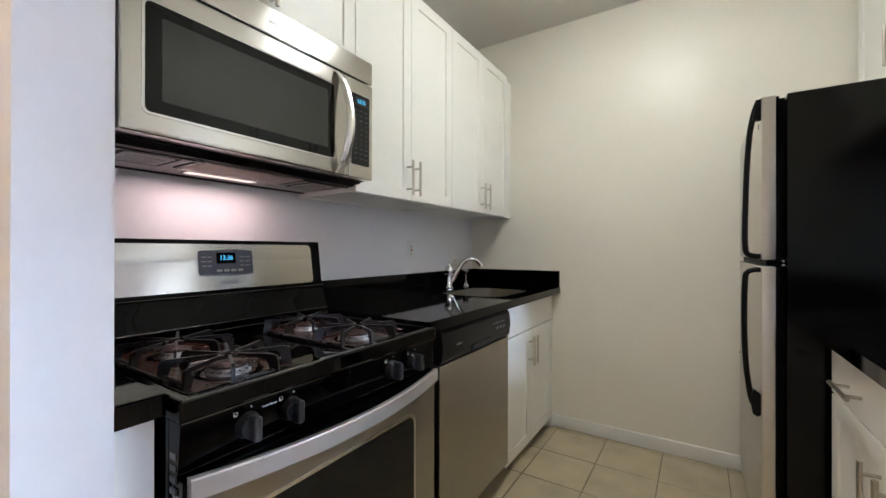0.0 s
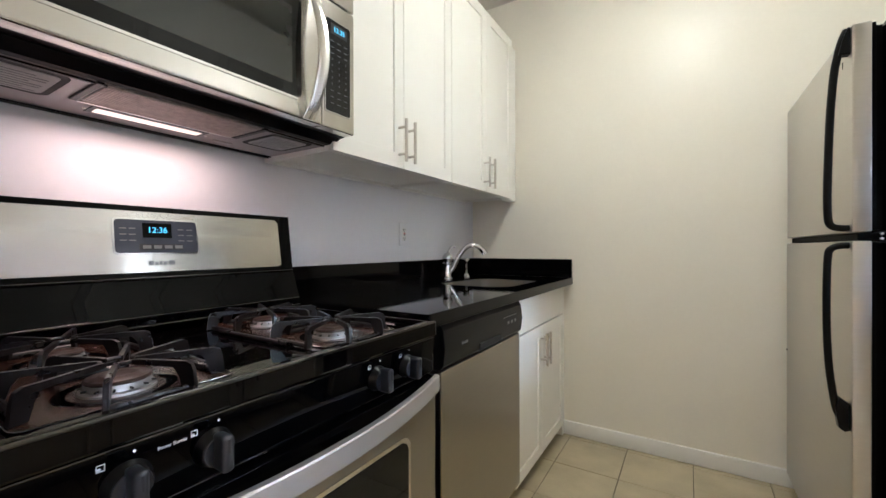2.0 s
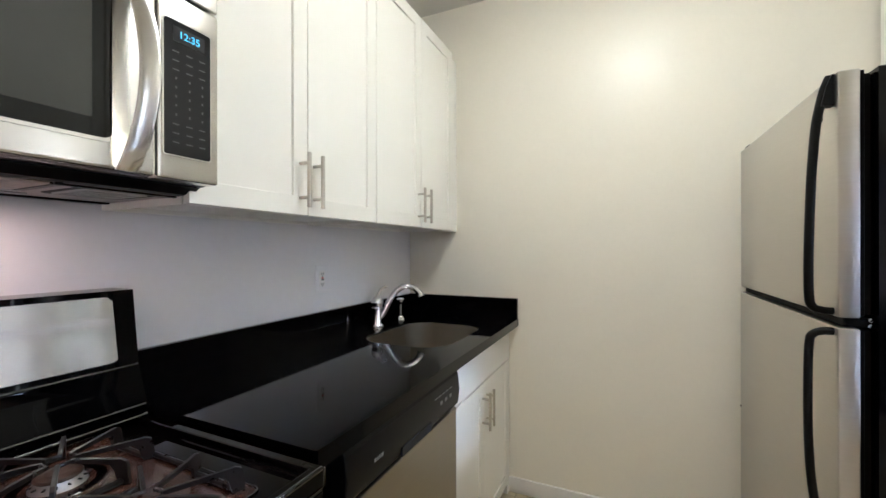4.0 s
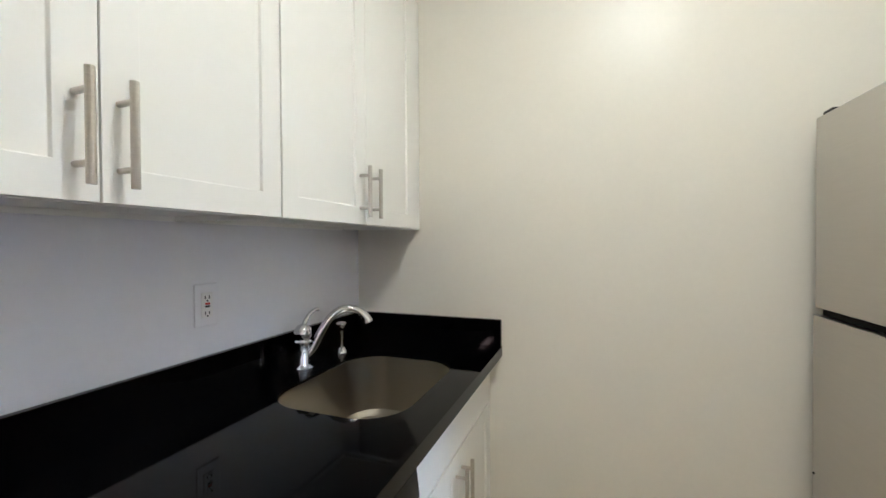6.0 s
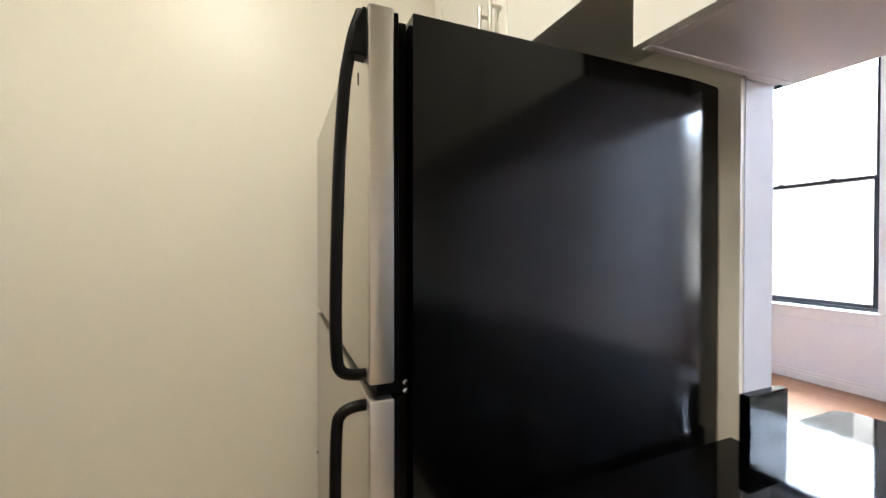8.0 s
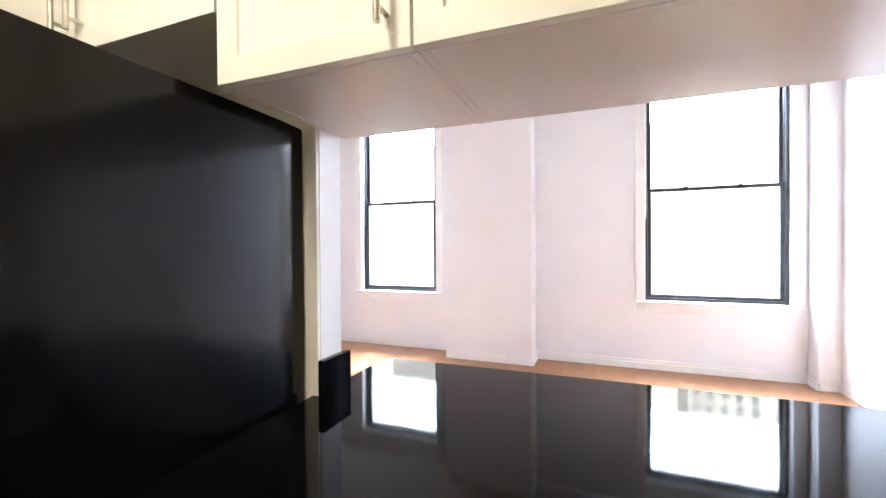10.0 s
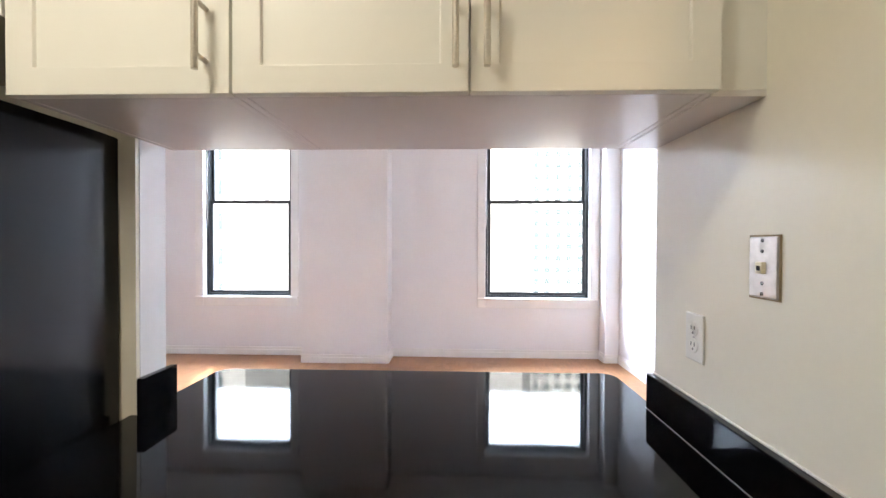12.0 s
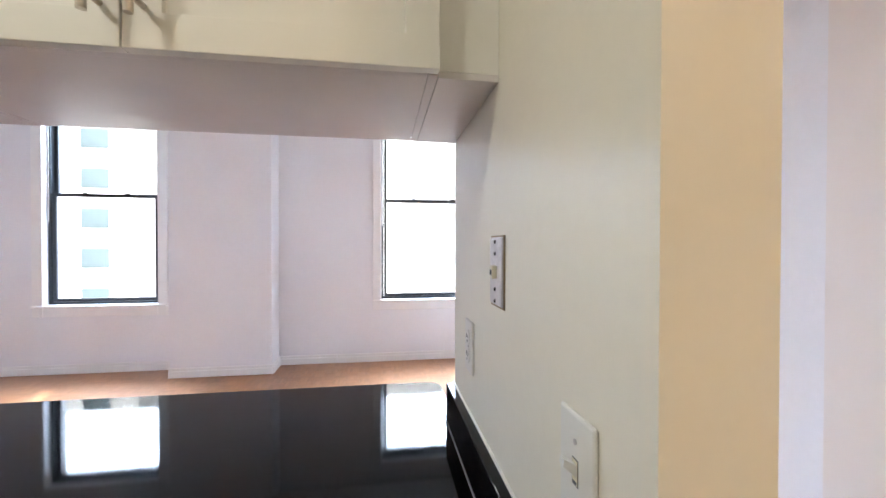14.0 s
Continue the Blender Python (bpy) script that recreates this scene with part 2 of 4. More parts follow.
def tube(bm, points, radii, seg=12, flat=1.0):
    """A swept round (or flattened) bar through the points."""
    pts = [Vector(p) for p in points]
    if not hasattr(radii, "__len__"):
        radii = [radii] * len(pts)
    rings, up = [], None
    for i, p in enumerate(pts):
        t = (pts[min(i + 1, len(pts) - 1)] - pts[max(i - 1, 0)]).normalized()
        if up is None:
            up = t.orthogonal().normalized()
        up = (up - t * up.dot(t)).normalized()
        side = t.cross(up)
        rings.append([bm.verts.new(p + radii[i] * (math.cos(k * math.tau / seg) * up + flat * math.sin(k * math.tau / seg) * side)) for k in range(seg)])
    for a, b in zip(rings, rings[1:]):
        for k in range(seg):
            bm.faces.new((a[k], a[(k + 1) % seg], b[(k + 1) % seg], b[k]))
    bm.faces.new(rings[0][::-1])
    bm.faces.new(rings[-1])
    return bm


def bez(points, n=8):
    """A smooth line through the points."""
    p = [Vector(q) for q in points]
    out = []
    for i in range(len(p) - 1):
        a, b, c, d = p[max(i - 1, 0)], p[i], p[i + 1], p[min(i + 2, len(p) - 1)]
        for k in range(n):
            t = k / n
            out.append(0.5 * ((2 * b) + (c - a) * t + (2 * a - 5 * b + 4 * c - d) * t * t + (3 * b - a - 3 * c + d) * t ** 3))
    return out + [p[-1]]


def prism(bm, outline, axis, a, b, bevel=0.0):
    """An outline in the plane across an axis ('x': (y, z), 'y': (x, z), 'z': (x, y)), pulled from a to b."""
    def at(u, v, w):
        return {"x": (w, u, v), "y": (u, w, v), "z": (u, v, w)}[axis]
    lo = [bm.verts.new(at(u, v, a)) for u, v in outline]
    hi = [bm.verts.new(at(u, v, b)) for u, v in outline]
    n = len(outline)
    faces = [bm.faces.new(lo[::-1]), bm.faces.new(hi)] + [bm.faces.new((lo[i], lo[(i + 1) % n], hi[(i + 1) % n], hi[i])) for i in range(n)]
    if bevel:
        bmesh.ops.bevel(bm, geom=list({e for f in faces[:2] for e in f.edges}), offset=bevel, segments=2, affect="EDGES", profile=0.5)
    bmesh.ops.recalc_face_normals(bm, faces=bm.faces[:])
    return bm


def rounded(u0, v0, u1, v1, r, seg=5):
    out = []
    for cu, cv, a in ((u1 - r, v1 - r, 0), (u0 + r, v1 - r, 90), (u0 + r, v0 + r, 180), (u1 - r, v0 + r, 270)):
        for k in range(seg + 1):
            t = radians(a + 90 * k / seg)
            out.append((cu + r * math.cos(t), cv + r * math.sin(t)))
    return out


def thing(name, at, label="", category="", group="", kind=""):
    ob = new(name)
    ob.empty_display_size = 0.05
    ob.location = at
    return tagged(ob, label, category, group, kind)


def root(ob):
    while ob.parent:
        ob = ob.parent
    return ob


def part(name, bm, mat, parent, label="", smooth=True):
    """Links a bmesh, drawn in the room's metres, as one mesh under a thing or a part."""
    bmesh.ops.recalc_face_normals(bm, faces=bm.faces[:])
    curved = len(bm.faces) > 60 and sorted(f.calc_area() for f in bm.faces)[-1] < 0.006
    me = bpy.data.meshes.new(name)
    base = root(parent).location if parent else Vector()
    bmesh.ops.translate(bm, verts=bm.verts[:], vec=-base)
    bm.to_mesh(me)
    bm.free()
    me.materials.append(mat)
    if smooth:
        me.shade_smooth()
        me.set_sharp_from_angle(angle=radians(50 if curved else 16))
    ob = new(name, me)
    ob.parent = parent
    if label:
        ob["label"] = label
    return ob


def solid(name, bm, mat, label, category, kind="structure", group=""):
    """A one-mesh thing."""
    return tagged(part(name, bm, mat, None), label, category, group, kind)


B = bmesh.new


def lettering(name, text, size, m, mat, parent, depth=0.0004, align="CENTER"):
    """Flat letters, standing in the plane that m gives."""
    cu = bpy.data.curves.new(name, "FONT")
    cu.body, cu.size, cu.extrude, cu.align_x, cu.align_y = text, size, depth, align, "CENTER"
    ob = new(name, cu)
    bpy.context.view_layer.update()
    me = bpy.data.meshes.new_from_object(ob.evaluated_get(bpy.context.evaluated_depsgraph_get()))
    bpy.data.objects.remove(ob)
    me.transform(Matrix.Translation(-root(parent).location) @ m)
    me.materials.clear()
    me.materials.append(mat)
    out = new(name, me)
    out.parent = parent
    return out


FACE_E = Matrix(((0, 0, 1, 0), (1, 0, 0, 0), (0, 1, 0, 0), (0, 0, 0, 1)))   # letters on a face that looks to +x


def on_east(x, y, z):
    return Matrix.Translation((x, y, z)) @ FACE_E


# ---------------------------------------------------------------- structure
H = 2.63          # ceiling
L = 2.38          # end wall of the kitchen
PW, PE = 2.37, 2.48   # pass-through wall
WX = 6.22         # window wall of the living room
HL = 3.30         # ceiling of the living room
LS, LN = -1.35, 5.20  # living room, south and north walls

solid("wall_west", box(B(), -0.14, -0.10, 0, 0, L, H), LIVING, "off-white painted kitchen wall behind the range", "wall")
solid("wall_end", box(B(), -0.14, L, 0, PE, L + 0.12, H), WALL, "off-white satin painted wall closing the galley kitchen", "wall")
solid("wall_south_west", box(B(), 0.0, -0.10, 0, 0.72, 0, H), LIVING, "white painted wall stub beside the kitchen doorway", "wall")
solid("wall_south_east", box(B(), 1.669, -0.10, 0, PE - 0.01, 0, H), WALL, "off-white painted wall with switch and outlet plates", "wall")
solid("wall_south_header", box(B(), 0.72, -0.10, 2.12, 1.669, 0, H), WALL, "off-white painted wall over the kitchen doorway", "wall")
solid("wall_pass_north_kitchen", box(B(), PW, 1.459, 0, PW + 0.012, L, H), WALL, "cream painted kitchen face of the wall behind the refrigerator", "wall")
solid("wall_pass_north", box(B(), PW + 0.012, 1.457, 0, PE, L, HL), LIVING, "white painted wall end beside the pass-through", "wall")
solid("wall_pass_header", box(B(), PW, 0, 1.679, PE, 1.457, HL), LIVING, "white painted wall over the pass-through opening", "wall")
solid("wall_pass_low", box(B(), PW, 0, 0, PE, 1.457, 0.872), LIVING, "white painted half wall under the counter", "wall")
solid("wall_living_west", box(B(), PE - 0.12, L + 0.12, 0, PE, LN, HL), LIVING, "white painted living room wall", "wall")
solid("wall_living_north", box(B(), PE - 0.12, LN, 0, WX + 0.3, LN + 0.12, HL), LIVING, "white painted living room wall", "wall")
solid("wall_hall_south", box(B(), -1.02, LS - 0.12, 0, WX + 0.3, LS, HL), LIVING, "white painted wall of the hall and living room", "wall")
solid("wall_hall_west", box(B(), -1.02, LS, 0, -0.9, -0.10, H), HALLP, "cream painted wall at the end of the hall", "wall")
solid("wall_hall_north", box(B(), -1.02, -0.10, 0, -0.14, 0.02, H), HALLP, "cream painted hall wall", "wall")
solid("wall_hall_pier", box(B(), 1.2, LS, 0, 2.556, LS + 0.05, H), PIERP, "shallow painted pier in the hall, warm light in its colour", "wall")
solid("ceiling", box(B(), -1.02, LS, H, PW, L + 0.12, H + 0.12), CEIL, "flat off-white painted ceiling", "ceiling")
solid("ceiling_living", box(B(), PW, LS - 0.12, HL, WX + 0.3, LN + 0.12, HL + 0.12), CEIL, "flat white painted living room ceiling", "ceiling")
solid("wall_hall_beam", box(B(), PW, LS, H, PE, 0, HL), LIVING, "white painted beam between hall and living room", "wall")

# window wall with two openings, a pier and a corner chase
WIN = {"window_1": (2.635, 3.748, 0.724), "window_2": (-1.065, 0.208, 0.722)}
WZ1 = 3.04
wall = B()
ys = [LS, WIN["window_2"][0], WIN["window_2"][1], WIN["window_1"][0], WIN["window_1"][1], LN]
for a, b in ((0, 1), (2, 3), (4, 5)):
    box(wall, WX, ys[a], 0, WX + 0.30, ys[b], HL)
for a, b, sill in ((1, 2, WIN["window_2"][2]), (3, 4, WIN["window_1"][2])):
    box(wall, WX, ys[a], 0, WX + 0.30, ys[b], sill)
    box(wall, WX, ys[a], WZ1, WX + 0.30, ys[b], HL)
solid("wall_windows", wall, LIVING, "white painted living room wall with two windows", "wall")
solid("wall_pier", box(B(), 5.91, 1.37, 0, WX - 0.002, 2.375, HL), LIVING, "white painted pier between the living room windows", "wall")
solid("wall_corner_chase", box(B(), 6.03, LS + 0.002, 0, WX - 0.002, -1.185, HL), LIVING, "white boxed-in pipe chase in the corner", "wall")

solid("wall_north_chase", box(B(), 6.11, 4.60, 0, WX - 0.002, LN - 0.002, HL), LIVING, "white boxed-in chase beyond the first window", "wall")


def window(name, y0, y1, WZ0):
    w = thing(name, (WX, (y0 + y1) / 2, WZ0), "black-framed double-hung window with white casing", "window", kind="structure")
    c = 0.10
    b = B()
    box(b, WX - 0.018, y0 - c, WZ0 - 0.112, WX - 0.001, y0, WZ1 + c, 0.004)
    box(b, WX - 0.018, y1, WZ0 - 0.112, WX - 0.001, y1 + c, WZ1 + c, 0.004)
    box(b, WX - 0.018, y0 + 0.001, WZ1, WX - 0.001, y1 - 0.001, WZ1 + c, 0.004)
    box(b, WX - 0.016, y0 + 0.001, WZ0 - 0.112, WX - 0.001, y1 - 0.001, WZ0 - 0.012, 0.004)
    part("casing", b, TRIM, w, "white painted wood casing")
    part("window_sill", box(B(), WX - 0.045, y0 - c + 0.005, WZ0 - 0.012, WX + 0.05, y1 + c - 0.005, WZ0 + 0.010, 0.005), TRIM, w, "white painted sill")
    x = WX + 0.06
    fz0, fz1, mz = WZ0 + 0.012, WZ1 - 0.002, 1.925
    b = B()
    box(b, x, y0 + 0.002, fz0, x + 0.09, y0 + 0.030, fz1, 0.003)
    box(b, x, y1 - 0.030, fz0, x + 0.09, y1 - 0.002, fz1, 0.003)
    box(b, x, y0 + 0.030, fz1 - 0.03, x + 0.09, y1 - 0.030, fz1, 0.003)
    box(b, x, y0 + 0.030, fz0, x + 0.09, y1 - 0.030, fz0 + 0.028, 0.003)
    part("window_frame", b, FRAMEB, w, "black painted metal frame")
    for nm, sx, z0, z1 in (("lower_sash", x + 0.012, fz0 + 0.030, mz + 0.018), ("upper_sash", x + 0.050, mz - 0.018, fz1 - 0.032)):
        b, s, yl, yh = B(), 0.034, y0 + 0.034, y1 - 0.034
        box(b, sx, yl, z0, sx + 0.03, yl + s, z1, 0.003)
        box(b, sx, yh - s, z0, sx + 0.03, yh, z1, 0.003)
        box(b, sx, yl + s, z0, sx + 0.03, yh - s, z0 + s, 0.003)
        box(b, sx, yl + s, z1 - s, sx + 0.03, yh - s, z1, 0.003)
        sash = part(nm, b, FRAMEB, w)
        pane = part("pane", box(B(), sx + 0.012, yl + s - 0.004, z0 + s - 0.004, sx + 0.016, yh - s + 0.004, z1 - s + 0.004), GLASS, sash, "clear glass pane")
        pane.visible_shadow = False
        if nm == "lower_sash":
            for k in (0.3, 0.7):
                yy = yl + k * (yh - yl)
                part("sash_lock", box(B(), sx - 0.006, yy - 0.02, z1, sx + 0.02, yy + 0.02, z1 + 0.012, 0.004), FRAMEB, sash)
    part("sash_cord", cyl(B(), (x - 0.006, y1 - 0.012, 1.62), (x - 0.006, y1 - 0.016, fz1), 0.004, seg=8), TRIM, w, "white sash balance cord")
    return w


for nm, (a, b, sill) in WIN.items():
    window(nm, a, b, sill)


def skirting(name, path, h, mat, label, thick=0.014, curved=False):
    """A baseboard along runs ((x0, y0), (x1, y1), side): side is the way that its face looks."""
    bd = B()
    for (xa, ya), (xb, yb), (sx, sy) in path:
        x0, x1 = sorted((xa, xb))
        y0, y1 = sorted((ya, yb))
        if sx:
            box(bd, xa, y0, 0.001, xa + sx * thick, y1, h, 0.003)
            if not curved:
                box(bd, xa, y0, 0.001, xa + sx * (thick + 0.010), y1, h - 0.03, 0.004)
        else:
            box(bd, x0, ya, 0.001, x1, ya + sy * thick, h, 0.006 if curved else 0.003, 3)
            if not curved:
                box(bd, x0, ya, 0.001, x1, ya + sy * (thick + 0.010), h - 0.03, 0.004)
    return solid(name, bd, mat, label, "baseboard")


skirting("baseboard_kitchen", [((0.60, L), (2.36, L), (0, -1))], 0.082, TRIM, "painted rounded vinyl baseboard on the end wall", 0.013, True)
skirting("baseboard_living", [((WX, 2.40), (WX, 4.60), (-1, 0)), ((6.11, 4.59), (6.11, LN), (-1, 0)), ((WX, 0.72), (WX, 1.37), (-1, 0)), ((WX - 0.012, -1.18), (WX - 0.012, 0.71), (-1, 0)),
                              ((5.91, 1.36), (5.91, 2.385), (-1, 0)), ((5.90, 1.37), (WX, 1.37), (0, -1)), ((6.03, -1.34), (6.03, -1.18), (-1, 0)),
                              ((2.62, LS), (6.03, LS), (0, 1)), ((6.02, -1.185), (WX, -1.185), (0, 1)), ((PE, L), (PE, LN), (1, 0))],
         0.10, TRIM, "white painted wooden baseboard in the living room")

# ---------------------------------------------------------------- cabinets
def bar_handle(parent, x, y, z0, z1, side, along="z", label="brushed nickel bar handle"):
    """A bar pull on a face at x that looks to side (+1 east, -1 west)."""
    out = x + side * 0.034
    b = B()
    if along == "z":
        cyl(b, (out, y, z0), (out, y, z1), 0.006, seg=16)
        legs = [(y, z0 + 0.028), (y, z1 - 0.028)]
    else:
        cyl(b, (out, z0, y), (out, z1, y), 0.006, seg=16)
        legs = [(z0 + 0.028, y), (z1 - 0.028, y)]
    for ly, lz in legs:
        cyl(b, (x, ly, lz), (out, ly, lz), 0.0048, seg=12)
    return part("handle", b, NICKEL, parent, label)


def inset_face(bm, normal, inset, push):
    """Insets the outermost face that looks along normal and pushes the inner part by push against it."""
    n = Vector(normal)
    f = max((f for f in bm.faces if f.normal.dot(n) > 0.99), key=lambda f: f.calc_area())
    bmesh.ops.inset_region(bm, faces=[f], thickness=inset, use_even_offset=True)
    bmesh.ops.inset_region(bm, faces=[f], thickness=0.0012, use_even_offset=True)
    bmesh.ops.translate(bm, verts=f.verts[:], vec=n * -push)
    return f


def slab(x0, y0, z0, x1, y1, z1):
    b = box(B(), x0, y0, z0, x1, y1, z1)
    bmesh.ops.recalc_face_normals(b, faces=b.faces[:])
    b.normal_update()
    return b


def soften(b, w, angle=60):
    b.normal_update()
    edges = [e for e in b.edges if len(e.link_faces) == 2 and e.calc_face_angle(0) > radians(angle)]
    bmesh.ops.bevel(b, geom=edges, offset=w, segments=2, affect="EDGES", profile=0.5, clamp_overlap=True)
    return b


def shaker(parent, x, y0, y1, z0, z1, side, rail=0.052, name="door"):
    """A shaker door, 20 mm thick, its back on the plane x."""
    g = 0.0014
    xa, xb = sorted((x, x + side * 0.020))
    b = slab(xa, y0 + g, z0, xb, y1 - g, z1)
    inset_face(b, (side, 0, 0), rail, 0.0075)
    soften(b, 0.0012)
    return part(name, b, CAB, parent)


def carcass(parent, x0, x1, y0, y1, z0, z1, recess=0.0):
    """A closed box whose floor is set up by the recess."""
    b = slab(x0, y0, z0, x1, y1, z1)
    if recess:
        inset_face(b, (0, 0, -1), 0.016, recess)
    part("body", b, CAB, parent)


def wall_cabinet(label, x_back, x_front, y0, y1, z0, z1, side, doors, group, recess=0.012):
    c = thing("wall_cabinet", ((x_back + x_front) / 2, (y0 + y1) / 2, z0), label, "cabinet", group)
    carcass(c, min(x_back, x_front), max(x_back, x_front), y0 + 0.001, y1 - 0.001, z0, z1, recess)
    for d0, d1, hy, hz in doors:
        d = shaker(c, x_front + side * 0.002, d0, d1, z0 + 0.001 if side > 0 else z0 - 0.006, z1 - 0.004, side)
        if hy is not None:
            bar_handle(d, x_front + side * 0.022, hy, hz, hz + 0.152, side)
    return c


def bottom_panel(c, y0, y1, z):
    """The glossy bottom of a cabinet over the pass-through, run out under the wall above the opening, with its side edges."""
    part("bottom_panel", box(B(), 2.070, y0 + 0.0175, z - 0.0035, PE - 0.004, y1 - 0.0175, z - 0.0003, 0.0006, 1), CAB_BOUNCE, c, "smooth white bottom panel with pink floor bounce in its colour")
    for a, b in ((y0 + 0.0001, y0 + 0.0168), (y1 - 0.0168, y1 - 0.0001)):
        part("side_edge", box(B(), 2.056, a, z - 0.0042, PE - 0.004, b, z - 0.0003, 0.0008, 1), CAB_BOUNCE, c)
    part("front_edge", box(B(), 2.0545, y0 + 0.0175, z - 0.0042, 2.069, y1 - 0.0175, z - 0.0003, 0.0008, 1), CAB_BOUNCE, c)


GW, GE = "white cabinets over the sink counter", "white cabinets over the pass-through"
wall_cabinet("white two-door shaker cabinet above the microwave", 0.002, 0.308, 0.096, 0.852, 1.842, 2.318, 1,
             [(0.098, 0.474, 0.447, 1.875), (0.474, 0.850, 0.501, 1.875)], GW)
wall_cabinet("white two-door shaker wall cabinet next to the microwave", 0.002, 0.308, 0.852, 1.545, 1.375, 2.318, 1,
             [(0.853, 1.197, 1.167, 1.396), (1.197, 1.544, 1.221, 1.396)], GW)
wall_cabinet("white two-door shaker wall cabinet above the sink", 0.002, 0.308, 1.545, 2.252, 1.375, 2.318, 1,
             [(1.546, 1.900, 1.868, 1.396), (1.900, 2.251, 1.932, 1.396)], GW)
solid("cabinet_filler", box(B(), 0.255, 2.254, 1.375, 0.300, L - 0.002, 2.318), CAB, "white filler strip between cabinet and end wall", "trim")
over = wall_cabinet("white two-door shaker cabinet over the pass-through", 2.368, 2.052, 0.104, 0.997, 1.672, 2.60, -1,
             [(0.105, 0.555, 0.526, 1.697), (0.555, 0.996, 0.581, 1.697)], GE, 0.0)
bottom_panel(over, 0.104, 0.997, 1.672)
beside = wall_cabinet("white one-door shaker cabinet beside the refrigerator", 2.368, 2.052, 0.998, 1.432, 1.672, 2.60, -1,
             [(0.999, 1.431, 1.043, 1.697)], GE, 0.0)
bottom_panel(beside, 0.998, 1.432, 1.672)
wall_cabinet("white two-door shaker cabinet above the refrigerator", 2.368, 2.052, 1.434, 2.36, 1.822, 2.60, -1,
             [(1.436, 1.897, 1.867, 1.85), (1.897, 2.358, 1.927, 1.85)], GE, 0.0)
solid("cabinet_filler_south", slab(2.066, 0.0006, 1.6668, PE - 0.004, 0.1036, 1.678), CAB_BOUNCE, "smooth white filler under the side of the cabinet", "trim")
solid("cabinet_filler_front", box(B(), 2.066, 0.0006, 1.679, 2.368, 0.1036, 2.60), CAB, "white filler between cabinet and side wall", "trim")

# sink base, dishwasher gap, filler by the doorway
s = thing("sink_cabinet", (0.3, 1.96, 0), "white shaker sink base cabinet with two doors", "cabinet")
part("body", slab(0.002, 1.592, 0.07, 0.160, 2.338, 0.874), CAB, s)
part("face_frame", slab(0.566, 1.592, 0.07, 0.586, 2.338, 0.874), CAB, s)
part("toe_kick", box(B(), 0.50, 1.592, 0.002, 0.52, 2.338, 0.07), CAB, s)
part("false_drawer", box(B(), 0.588, 1.594, 0.713, 0.608, 2.336, 0.870, 0.0016, 1), CAB, s, "plain white drawer front")
for d0, d1, hy in ((1.594, 1.948, 1.921), (1.948, 2.336, 1.975)):
    d = shaker(s, 0.588, d0, d1, 0.074, 0.706, 1)
    bar_handle(d, 0.608, hy, 0.515, 0.672, 1)
solid("base_filler", box(B(), 0.54, 2.341, 0.002, 0.600, L - 0.002, 0.873), CAB, "white filler strip at the end wall", "trim")
solid("base_filler_range", box(B(), 0.01, 0.002, 0.002, 0.605, 0.094, 0.873), CAB, "white base filler panel beside the range", "trim")

e = thing("base_cabinet", (2.06, 1.24, 0), "white base cabinet with drawer under the counter", "cabinet", "white base cabinets under the pass-through")
E_CABS = ((1.015, 1.452, 1.06), (0.56, 1.013, 0.968), (0.012, 0.558, 0.06))


def base_cabinet(c, y0, y1, hy):
    part("body", slab(1.775, y0, 0.09, 2.366, y1, 0.872), CAB, c)
    part("toe_kick", box(B(), 1.84, y0, 0.002, 1.86, y1, 0.09), CAB, c)
    dr = part("drawer_front", box(B(), 1.753, y0 + 0.002, 0.728, 1.773, y1 - 0.002, 0.868, 0.0016, 1), CAB, c)
    ym = (y0 + y1) / 2
    bar_handle(dr, 1.753, 0.787, ym - 0.078, ym + 0.078, -1, "y")
    d = shaker(c, 1.773, y0 + 0.002, y1 - 0.002, 0.094, 0.722, -1)
    bar_handle(d, 1.753, hy, 0.52, 0.677, -1)


base_cabinet(e, *E_CABS[0])
for y0, y1, hy in E_CABS[1:]:
    c = thing("base_cabinet", (2.06, (y0 + y1) / 2, 0), "white base cabinet with drawer under the counter", "cabinet", "white base cabinets under the pass-through")
    base_cabinet(c, y0, y1, hy)

# ---------------------------------------------------------------- worktops
CT = 0.914


def sink_outline(grow=0.0, seg=12):
    """The bowl: a rounded rectangle with a bowed back."""
    return rounded(0.172 - grow, 1.622 - grow, 0.555 + grow, 2.125 + grow, 0.12 + grow, seg)


def slab_with_hole(bm, outer, hole, z0, z1):
    for z, flip in ((z1, False), (z0, True)):
        vo = [bm.verts.new((x, y, z)) for x, y in outer]
        vh = [bm.verts.new((x, y, z)) for x, y in hole]
        eo = [bm.edges.new((vo[i], vo[(i + 1) % len(vo)])) for i in range(len(vo))]
        eh = [bm.edges.new((vh[i], vh[(i + 1) % len(vh)])) for i in range(len(vh))]
        bmesh.ops.triangle_fill(bm, edges=eo + eh, use_beauty=True)
        if not flip:
            top = (vo, vh)
    for ring_t, ring_b in zip(top, (vo, vh)):
        n = len(ring_t)
        for i in range(n):
            bm.faces.new((ring_t[i], ring_t[(i + 1) % n], ring_b[(i + 1) % n], ring_b[i]))
    return bm


